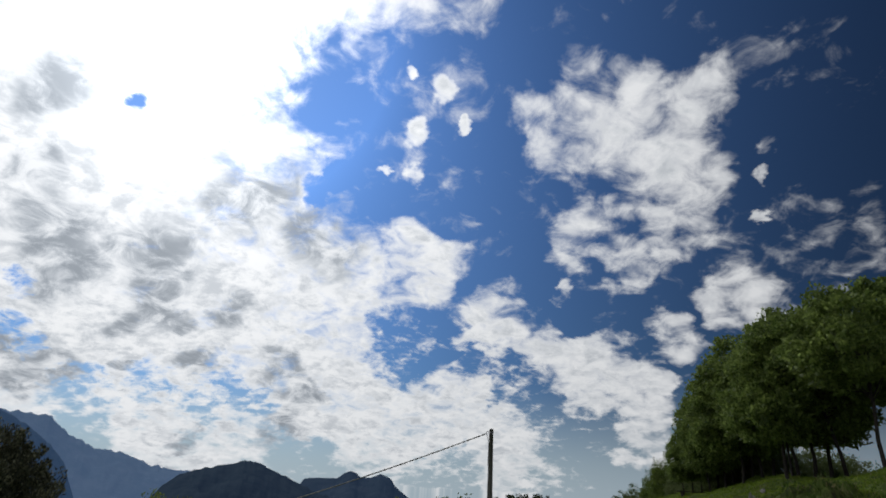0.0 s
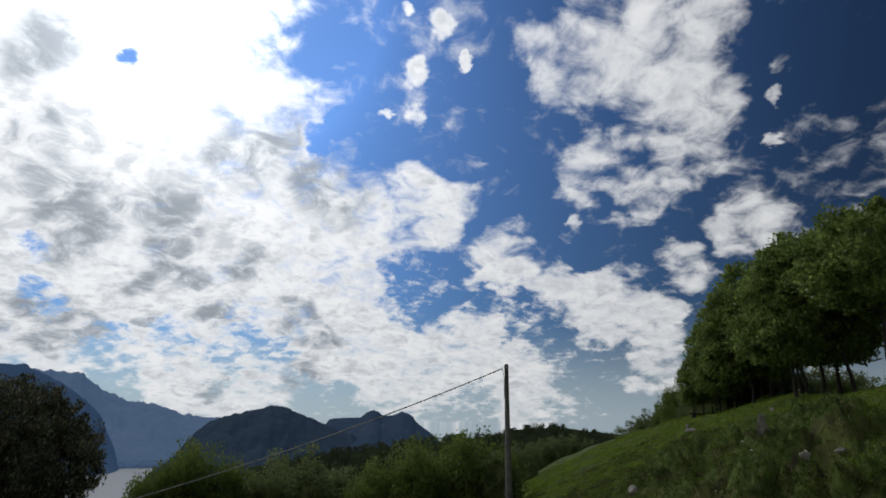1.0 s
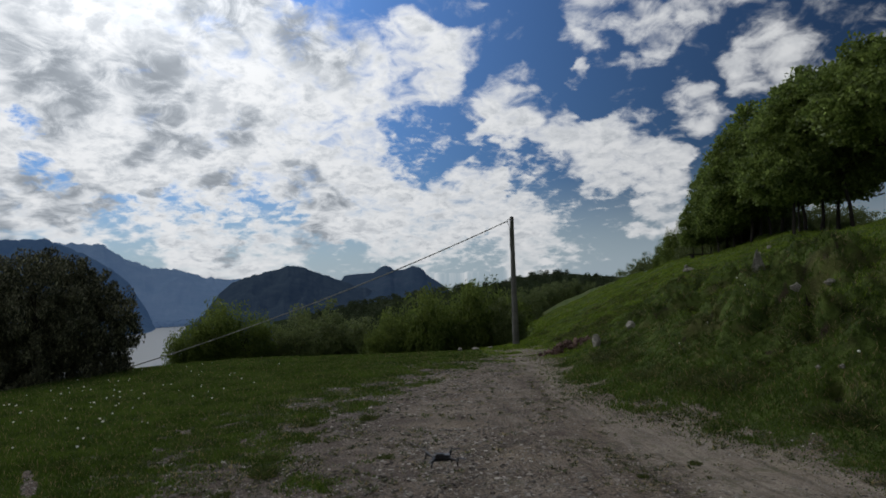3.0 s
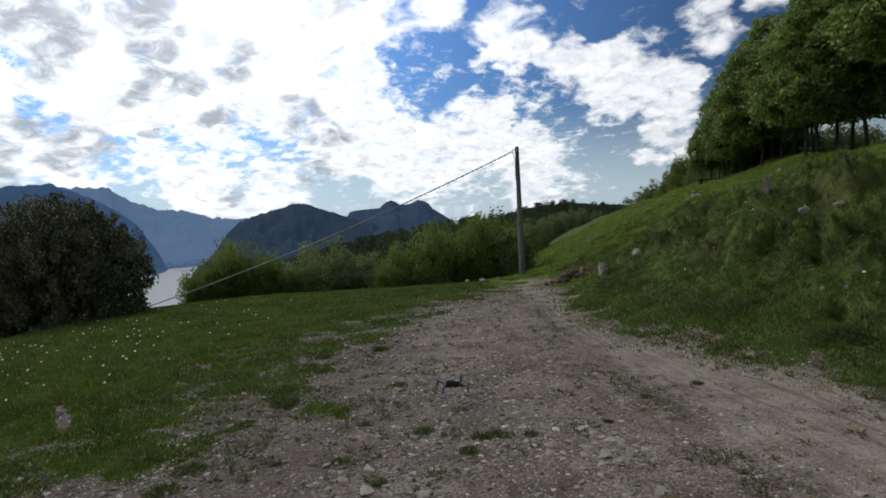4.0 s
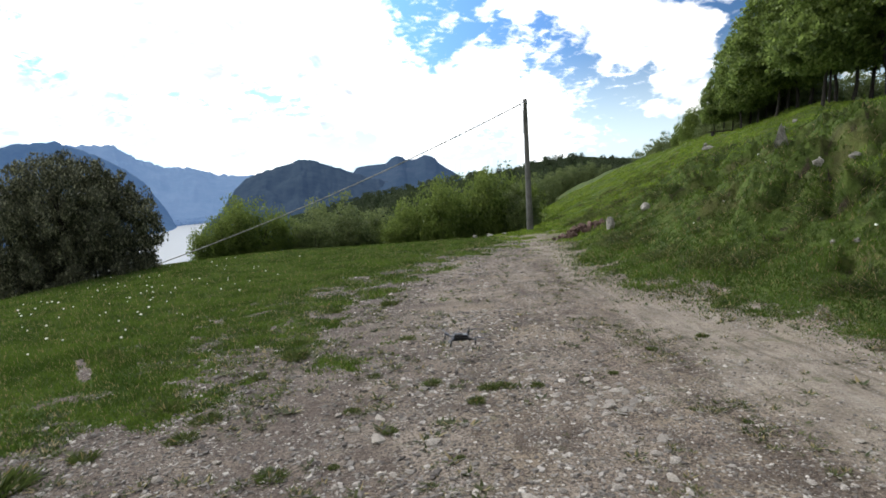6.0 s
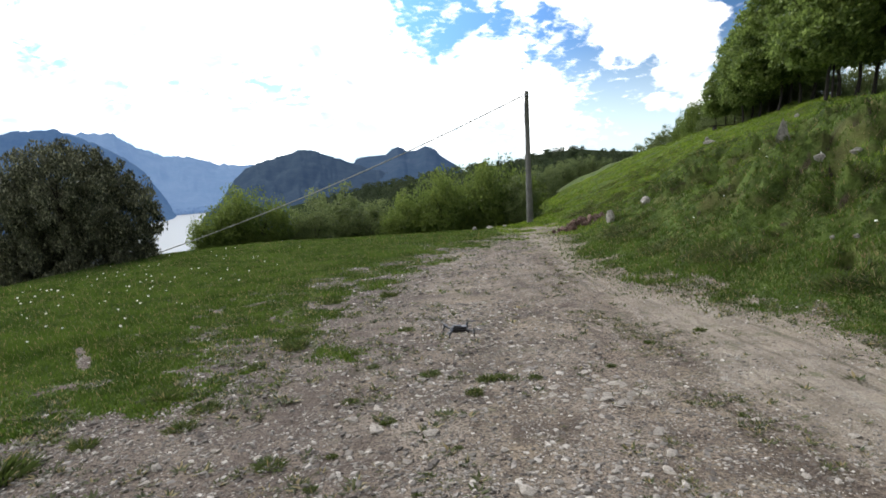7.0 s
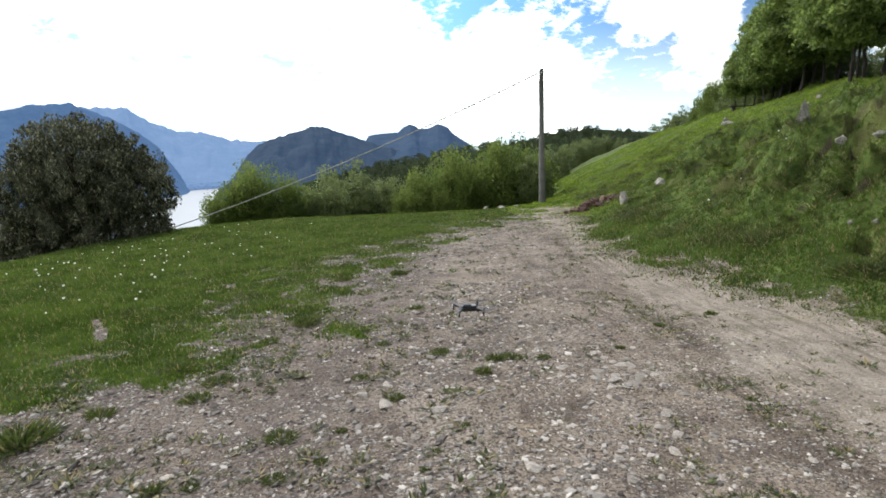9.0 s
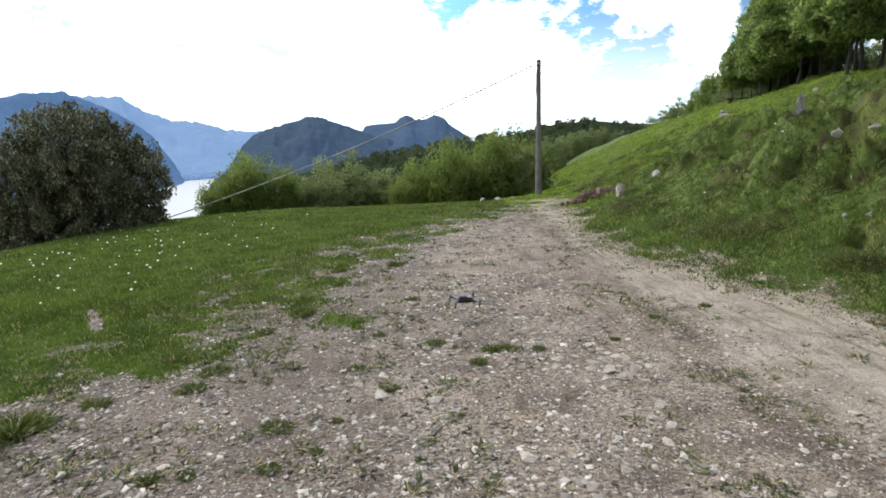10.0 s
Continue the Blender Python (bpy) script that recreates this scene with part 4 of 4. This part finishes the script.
FLAT_STONES = [(1.07, 3.86, 0.14), (1.13, 3.68, 0.16), (1.29, 3.99, 0.13), (1.13, 4.25, 0.13), (0.97, 3.99, 0.11), (1.21, 4.17, 0.11)]
for x, y, size in BIG_STONES:
    lay_stone(x, y, size * 0.9, ground, 0.05)
for x, y, size in FLAT_STONES:
    lay_stone(x, y, size * 0.85, ground, 0.01).scale.z *= 0.4
for k in range(42):
    lay_stone(1.25 + gen.normal() * 0.24, 3.75 + gen.normal() * 0.5, gen.uniform(0.04, 0.11), ground, 0.01).scale.z *= 0.45
count = 0
while count < 215:
    x, y = gen.uniform(-3.2, 2.6), 2.1 + 8.5 * gen.uniform(0, 1) ** 1.6
    stony = float(fbm(np.array([x * 0.9 + 44]), np.array([y * 0.9]), 3)[0]) + 0.10 * (x < 0.4) + 0.1 * math.exp(-((x - 1.2) / 0.4) ** 2)
    if float(masks(np.array([x]), np.array([y]))[0][0]) > 0.45 and gen.uniform(-0.25, 0.3) < stony:
        lay_stone(x, y, 0.03 + 0.055 * gen.uniform(0, 1) ** 2.0, ground, 0.05)
        count += 1


def build_gravel():
    """Loose chips too many to count."""
    g2 = np.random.default_rng(78)
    n = 210000
    r = 1.6 + 16 * g2.uniform(0, 1, n) ** 1.05
    a = np.radians(g2.uniform(-52, 52, n))
    a[:9000] = g2.uniform(0, 2 * np.pi, 9000)
    r[:9000] = 6 * g2.uniform(0, 1, 9000) ** 0.6
    x, y = r * np.sin(a), r * np.cos(a)
    stony = 1.15 * fbm(x * 0.9 + 44, y * 0.9, 5, 0.65) + 0.16 * (x < 0.9 + 0.08 * y) * (x > -3.4) + 0.1 * np.exp(-((x - 1.2) / 0.5) ** 2)
    ground_masks = masks(x, y)
    stony = stony - 0.05 * ground_masks[4]
    keep = (ground_masks[0] > 0.3) & (g2.uniform(-0.2, 0.45, n) < stony)
    x, y = x[keep], y[keep]
    n = len(x)
    size = (0.0035 + (0.011 + 0.009 * (x < 0.9)) * g2.uniform(0, 1, n) ** 5) * (1 + 0.07 * np.hypot(x, y))
    slab = g2.integers(0, n, 1700)
    slab = slab[(x[slab] < 1.6) & (x[slab] > -3.2)]
    size[slab] = 0.011 + 0.028 * g2.uniform(0, 1, len(slab)) ** 2.2
    corner = np.array([(1, 0, 0), (0, 1, 0), (-1, 0, 0), (0, -1, 0), (0.6, 0.05, 0.4), (0.1, 0.65, 0.36), (-0.6, 0.1, 0.42), (0, -0.6, 0.38)], float)
    turn = g2.uniform(0, 6.28, n)
    shape = corner[None] * g2.uniform(0.6, 1.35, (n, 8, 1)) * size[:, None, None] * np.stack([g2.uniform(0.8, 1.5, n), g2.uniform(0.6, 1.1, n), g2.uniform(0.5, 1.2, n)], 1)[:, None]
    c, s_ = np.cos(turn)[:, None], np.sin(turn)[:, None]
    verts = np.stack([x[:, None] + shape[..., 0] * c - shape[..., 1] * s_, y[:, None] + shape[..., 0] * s_ + shape[..., 1] * c, height(x, y)[:, None] + shape[..., 2] - 0.02 * size[:, None]], -1)
    f = np.array([(0, 1, 5, 4), (1, 2, 6, 5), (2, 3, 7, 6), (3, 0, 4, 7), (4, 5, 6, 7)])
    faces = (np.arange(n)[:, None, None] * 8 + f[None]).reshape(-1, 4)
    me = mesh_of("gravel", verts.reshape(-1, 3), faces)
    me.materials.append(M_CHIPS)
    tagged(new("gravel", me), "loose pale limestone chips scattered over the track", "gravel", kind="stuff")


build_gravel()


# ---- weeds and tufts on the track ----
def tuft_mesh(seed, blades=320):
    """A low clump about 1 across and 0.35 high."""
    g3 = np.random.default_rng(seed)
    a, k = g3.uniform(0, 6.28, blades), g3.uniform(0, 1, blades) ** 0.6 * 0.45
    x, y = np.cos(a) * k, np.sin(a) * k
    out = np.stack([np.cos(a), np.sin(a)], 1) * g3.uniform(0.0, 0.3, (blades, 1)) + g3.normal(size=(blades, 2)) * 0.08
    tall = g3.uniform(0.08, 0.34, blades) * (1.15 - 1.4 * k)
    t = g3.uniform(0, 6.28, blades)
    w = g3.uniform(0.012, 0.045, blades)
    v = np.empty((blades, 4, 3))
    v[:, 0] = np.stack([x - np.cos(t) * w * 0.5, y - np.sin(t) * w * 0.5, 0 * x - 0.02], 1)
    v[:, 1] = np.stack([x + np.cos(t) * w * 0.5, y + np.sin(t) * w * 0.5, 0 * x - 0.02], 1)
    v[:, 2] = np.stack([x + out[:, 0] * 0.6 + np.cos(t) * w * 0.6, y + out[:, 1] * 0.6 + np.sin(t) * w * 0.6, tall * 0.75], 1)
    v[:, 3] = np.stack([x + out[:, 0], y + out[:, 1], tall], 1)
    me = mesh_of("grass_tuft", v.reshape(-1, 3), np.arange(blades * 4).reshape(blades, 4))
    me.materials.append(M_TUFT)
    return me


TUFT_MESHES = [tuft_mesh(200 + k) for k in range(4)]
TUFTS = [(-1.17, 3.00, 0.18), (-1.84, 6.16, 0.22), (-1.70, 5.53, 0.25), (-0.74, 4.73, 0.10), (-0.19, 4.41, 0.14), (0.30, 4.20, 0.14), (0.44, 4.22, 0.15), (0.71, 4.21, 0.10), (0.18, 3.94, 0.12),
         (-0.82, 3.95, 0.11), (-0.47, 3.52, 0.10), (0.02, 3.07, 0.05), (-0.17, 2.77, 0.06), (-0.22, 2.56, 0.05), (-2.89, 3.02, 0.33), (-1.05, 2.54, 0.11), (-1.49, 2.48, 0.08)]
TUFTS += [(-4.15, 6.15, 0.22), (-3.85, 5.95, 0.15), (-1.69, 2.45, 0.10), (-2.59, 3.39, 0.16), (-2.01, 3.62, 0.19), (-1.91, 4.95, 0.13), (-0.98, 5.16, 0.08), (-0.51, 6.01, 0.15), (-1.76, 7.80, 0.22), (-0.92, 8.09, 0.23), (-1.98, 3.94, 0.21),
          (-2.47, 4.25, 0.24), (1.41, 4.38, 0.07), (1.95, 3.28, 0.06), (1.98, 4.95, 0.09), (2.63, 5.26, 0.10), (-0.65, 5.43, 0.07), (-0.84, 2.71, 0.07), (-0.79, 3.08, 0.06)]
for k, (x, y, size) in enumerate(TUFTS):
    ob = new("grass_tuft", TUFT_MESHES[k % 4])
    ob.matrix_world = Matrix.LocRotScale(at(x, y), Euler((0, 0, k * 1.9)), (size * 1.15, size * 1.15, size * (0.75 + 0.4 * (k % 3) / 2)))
    tagged(ob, "small green grass tuft growing in the gravel", "grass tuft", "tufts on the track")


def build_weeds():
    """Small ragged weeds and dry stalks creeping into the stony half of the track."""
    g4 = np.random.default_rng(91)
    n, blades = 12500, 14
    y = 2.0 + 15 * g4.uniform(0, 1, n) ** 1.5
    x = edge_of_meadow(y) + g4.exponential(1.25, n) - 0.6
    inside = g4.uniform(0, 1, n) < 0.12
    x = np.where(inside, edge_of_meadow(y) - g4.uniform(0.3, 6.5, n), x)
    strewn = g4.uniform(0, 1, n) < 0.34
    x = np.where(strewn, 0.4 - 3.6 * g4.uniform(0, 1, n) ** 0.7, x)
    side = g4.uniform(0, 1, n) < 0.22
    x = np.where(side, foot_of_bank(y) - g4.exponential(0.5, n) + 0.1, x)
    rut = g4.uniform(0, 1, n) < 0.12
    y = np.where(rut, 2.1 + 7 * g4.uniform(0, 1, n) ** 1.6, y)
    x = np.where(rut, 1.62 + 0.05 * y + g4.normal(size=n) * 0.28, x)
    ok = (fbm(x * 1.8 + 3, y * 1.8, 3) > -0.06) & (x < foot_of_bank(y))
    x, y = np.repeat(x[ok], blades), np.repeat(y[ok], blades)
    size = np.repeat(0.025 + 0.075 * g4.uniform(0, 1, ok.sum()) ** 2.5 * (1 - 0.5 * rut[ok]), blades)
    n = len(x)
    a = g4.uniform(0, 6.28, n)
    k = g4.uniform(0, 1, n) * size * 0.5
    px, py = x + np.cos(a) * k, y + np.sin(a) * k
    z = height(px, py)
    reach, tall = size * g4.uniform(0.3, 1.0, n), size * g4.uniform(0.1, 0.42, n)
    w = size * g4.uniform(0.07, 0.2, n)
    verts = np.empty((n, 3, 3))
    verts[:, 0] = np.stack([px - np.sin(a) * w, py + np.cos(a) * w, z - 0.003], 1)
    verts[:, 1] = np.stack([px + np.sin(a) * w, py - np.cos(a) * w, z - 0.003], 1)
    verts[:, 2] = np.stack([px + np.cos(a) * reach, py + np.sin(a) * reach, z + tall], 1)
    me = mesh_of("weeds", verts.reshape(-1, 3), np.arange(n * 3).reshape(n, 3))
    me.materials.append(M_WEED)
    tagged(new("weeds", me), "small ragged weeds and dry stalks among the gravel", "weeds", kind="stuff")


build_weeds()


# ---- white flowers in the meadow ----
def build_flower():
    root = new("flower")
    part("stem", mesh_of("stem", *tube([(0, 0, -0.01), (0.004, 0, 0.06), (0.002, 0.004, 0.12)], [0.0025, 0.002, 0.0018], 5)), M_STEM, root)
    bm = bmesh.new()
    bmesh.ops.create_icosphere(bm, subdivisions=2, radius=0.02)
    for v in bm.verts:
        v.co = v.co * (0.85 + 0.3 * ((v.index * 7) % 5) / 4) + Vector((0.002, 0.004, 0.128))
        v.co.z = 0.128 + (v.co.z - 0.128) * 0.75
    part("flower_head", bm, M_PETAL, root, "white round flower head")
    return tagged(root, "white meadow flower on a thin stem in the grass", "flower", "white meadow flowers")


flower = build_flower()
flower.matrix_world = Matrix.Translation(at(-6.2, 10.1))
for k in range(110):
    if k < 75:
        x, y = -6.4 + gen.normal() * 1.5, 10.0 + gen.normal() * 2.6
    elif k < 100:
        x, y = gen.uniform(-10, -3.5), gen.uniform(5, 18)
    else:
        x, y = gen.uniform(4.6, 7.5), gen.uniform(6, 11)
    if -11 < x and (x < float(edge_of_meadow(y)) - 0.8 or k >= 100):
        copy_thing(flower, turned(at(x, y), gen.uniform(0, 6), gen.uniform(0.5, 1.0)))


# ---- rocks and rubble ----
def build_rock(seed, wide, deep, tall):
    """A broken limestone block: the hull of scattered corners, its edges slightly worn."""
    g5 = np.random.default_rng(500 + seed)
    bm = bmesh.new()
    for k in range(26):
        v = g5.normal(size=3)
        v = v / np.linalg.norm(v) * g5.uniform(0.40, 0.58)
        pull = 1.0 - 0.35 * max(v[2], 0)
        bm.verts.new((v[0] * wide * 0.86 * pull, v[1] * deep * 0.86 * pull, v[2] * tall * 1.05))
    hull = bmesh.ops.convex_hull(bm, input=bm.verts[:])
    bmesh.ops.delete(bm, geom=list({v for v in hull["geom_interior"] + hull["geom_unused"] if isinstance(v, bmesh.types.BMVert)}), context="VERTS")
    bmesh.ops.subdivide_edges(bm, edges=bm.edges[:], cuts=2, use_grid_fill=True)
    for v in bm.verts:
        v.co *= 1 + 0.22 * noise.noise(v.co * 7.0 / max(wide, 0.1) + Vector((seed, 0, 0)))
    me = bpy.data.meshes.new("rock")
    bm.to_mesh(me)
    bm.free()
    me.materials.append(M_ROCK)
    return me


ROCKS = [(7.3, 11.35, 0.34, 0.30, 0.78, "pointed pale grey rock standing out of the bank"), (4.64, 14.46, 0.34, 0.3, 0.46, "grey rock at the foot of the bank beside rubble"),
         (5.58, 14.35, 0.34, 0.3, 0.3, "pale rock showing through the grassy bank"), (10.6, 21.1, 0.2, 0.2, 0.18, "small pale rock on the slope"),
         (11.44, 17.12, 0.2, 0.2, 0.14, "small pale rock on the slope"), (5.17, 6.89, 0.09, 0.08, 0.07, "small white stone on the bank"), (5.28, 6.61, 0.09, 0.09, 0.07, "small white stone on the bank"),
         (6.61, 8.39, 0.28, 0.12, 0.1, "long grey rock in the bank"), (5.82, 15.62, 0.22, 0.2, 0.2, "pale rock showing through the grassy bank"), (10.3, 20.3, 0.55, 0.35, 0.18, "low grey outcrop under the trees"),
         (10.34, 15.96, 0.3, 0.25, 0.16, "low grey outcrop on the slope"), (7.54, 10.75, 0.2, 0.2, 0.14, "small rock beside bare earth"), (6.06, 8.46, 0.2, 0.2, 0.14, "small rock beside bare earth"),
         (1.25, 20.4, 0.3, 0.25, 0.2, "grey boulder on the meadow edge"), (1.85, 20.5, 0.42, 0.3, 0.14, "low grey rock on the meadow edge"), (2.45, 20.7, 0.3, 0.25, 0.12, "low grey rock on the meadow edge")]
for k, (x, y, w, d, h, words) in enumerate(ROCKS):
    ob = new("rock", build_rock(k, w, d, h))
    ob.matrix_world = Matrix.LocRotScale(at(x, y, h * 0.27), Euler((0, 0.1 * (k % 3 - 1), k * 1.3)), None)
    tagged(ob, words, "rock", "rocks about the bank")

heap = tagged(new("rubble_heap"), "heap of brown broken rubble beside the track", "rubble")
heap.matrix_world = Matrix.Translation(at(4.35, 16.6))
RUBBLE_MESHES = [rough_stone(300 + k, f) for k, f in enumerate((0.5, 0.8, 0.35, 0.65))]
for me in RUBBLE_MESHES:
    me.materials.append(M_RUBBLE)
for k in range(110):
    a, q = gen.uniform(0, 6.28), gen.uniform(0, 1) ** 0.6
    x, y = math.cos(a) * q * 0.85, math.sin(a) * q * 0.5
    ob = new("rubble_piece", RUBBLE_MESHES[k % 4])
    ob.parent = heap
    size = gen.uniform(0.08, 0.22)
    ground_here = at(4.35 + x, 16.6 + y)
    ob.matrix_world = Matrix.LocRotScale(ground_here + Vector((0, 0, 0.02 + 0.28 * (1 - q) * gen.uniform(0.2, 1))), Euler((gen.uniform(0, 6), gen.uniform(0, 6), gen.uniform(0, 6))), (size, size, size))

# ---- post under the trees ----
post = part("wooden_post", mesh_of("wooden_post", *tube([(0, 0, -0.3), (0.02, 0, 1.5), (-0.02, 0, 3.0), (0, 0, 4.4)], [0.04, 0.036, 0.032, 0.026], 8), True), M_BARK)
post.matrix_world = Matrix.Translation(at(12.98, 17.77))
tagged(post, "thin grey post standing beside the trees", "post")


def box_part(name, size, place, mat, parent, bevel=0.3, taper=1.0):
    bm = bmesh.new()
    bmesh.ops.create_cube(bm, size=1.0)
    for v in bm.verts:
        k = taper if v.co.z < 0 else 1.0
        v.co = Vector((v.co.x * size[0] * k, v.co.y * size[1] * k, v.co.z * size[2]))
    bmesh.ops.bevel(bm, geom=bm.edges[:], offset=min(size) * bevel, segments=3, affect="EDGES")
    ob = part(name, bm, mat, parent)
    ob.location = place
    return ob


# ---- low bench at the end of the tree row ----
def build_bench():
    bench = tagged(new("wooden_bench"), "low dark weathered wooden bench under the end of the tree row", "bench")
    for k in range(3):
        box_part("seat_plank", (1.45, 0.12, 0.05), (0, (k - 1) * 0.135, 0.42), M_BARK, bench, 0.15)
    for sx in (-0.5, 0.5):
        box_part("leg", (0.12, 0.36, 0.48), (sx, 0, 0.16), M_BARK, bench, 0.08, 1.1)
    bench.matrix_world = Matrix.Translation(at(13.2, 24.7, -0.1)) @ Matrix.Rotation(radians(-12), 4, "Z") @ Matrix.Scale(0.85, 4)


build_bench()


# ---- quadcopter hovering low over the track ----
def build_drone():
    root = tagged(new("quadcopter_drone"), "dark grey folding quadcopter drone hovering just above the track", "drone")
    body = box_part("body", (0.19, 0.085, 0.052), (0, 0, 0), M_BODY, root, 0.32, 0.85)
    box_part("top_shell", (0.15, 0.06, 0.014), (0.005, 0, 0.029), M_SILVER, root, 0.35)
    box_part("battery", (0.09, 0.055, 0.016), (-0.02, 0, 0.036), M_BODY, root, 0.3)
    gimbal = box_part("gimbal_camera", (0.028, 0.034, 0.03), (0.10, 0, -0.022), M_BODY, root, 0.25)
    part("lens", mesh_of("lens", *tube([(0.013, 0, 0), (0.02, 0, 0)], [0.009, 0.008], 12), True), M_GLASS, gimbal)
    for sx, sy, drop in ((1, 1, 0.018), (1, -1, 0.018), (-1, 1, 0.0), (-1, -1, 0.0)):
        hub = Vector((sx * 0.125, sy * 0.13, drop))
        part("arm", mesh_of("arm", *tube([(sx * 0.07, sy * 0.035, 0.0), (sx * 0.10, sy * 0.085, drop * 0.6), tuple(hub)], [0.014, 0.011, 0.010], 8), True), M_BODY, root)
        motor = part("motor", mesh_of("motor", *tube([tuple(hub + Vector((0, 0, -0.012))), tuple(hub + Vector((0, 0, 0.016))), tuple(hub + Vector((0, 0, 0.022)))], [0.013, 0.014, 0.008], 12), True), M_SILVER, root)
        part("landing_leg", mesh_of("landing_leg", *tube([tuple(hub + Vector((0, 0, -0.01))), tuple(hub + Vector((sx * 0.004, 0, -0.055)))], [0.009, 0.005], 8), True), M_BODY, root)
        bm = bmesh.new()
        turn = Matrix.Rotation(0.5 + sx * 0.7 + sy * 1.9, 4, "Z")
        for side in (1, -1):
            rows = []
            for u, w in ((0.006, 0.006), (0.035, 0.011), (0.07, 0.010), (0.098, 0.004)):
                rows.append([bm.verts.new(hub + turn @ Vector((side * u, q * w * side, 0.026 + q * 0.002 + zz))) for q in (-1, 1) for zz in (0, 0.0015)])
            for a, b in zip(rows, rows[1:]):
                for i, j in ((0, 2), (2, 3), (3, 1), (1, 0)):
                    bm.faces.new((a[i], a[j], b[j], b[i]))
            bm.faces.new(rows[-1][i] for i in (0, 2, 3, 1))
        bmesh.ops.recalc_face_normals(bm, faces=bm.faces[:])
        part("propeller", bm, M_BODY, motor)
    root.matrix_world = Matrix.Translation(Vector((0, 0, EYE)) + heading(1.15, -18.9) * 5.5) @ Euler((0.0, radians(5), radians(12))).to_matrix().to_4x4()


build_drone()
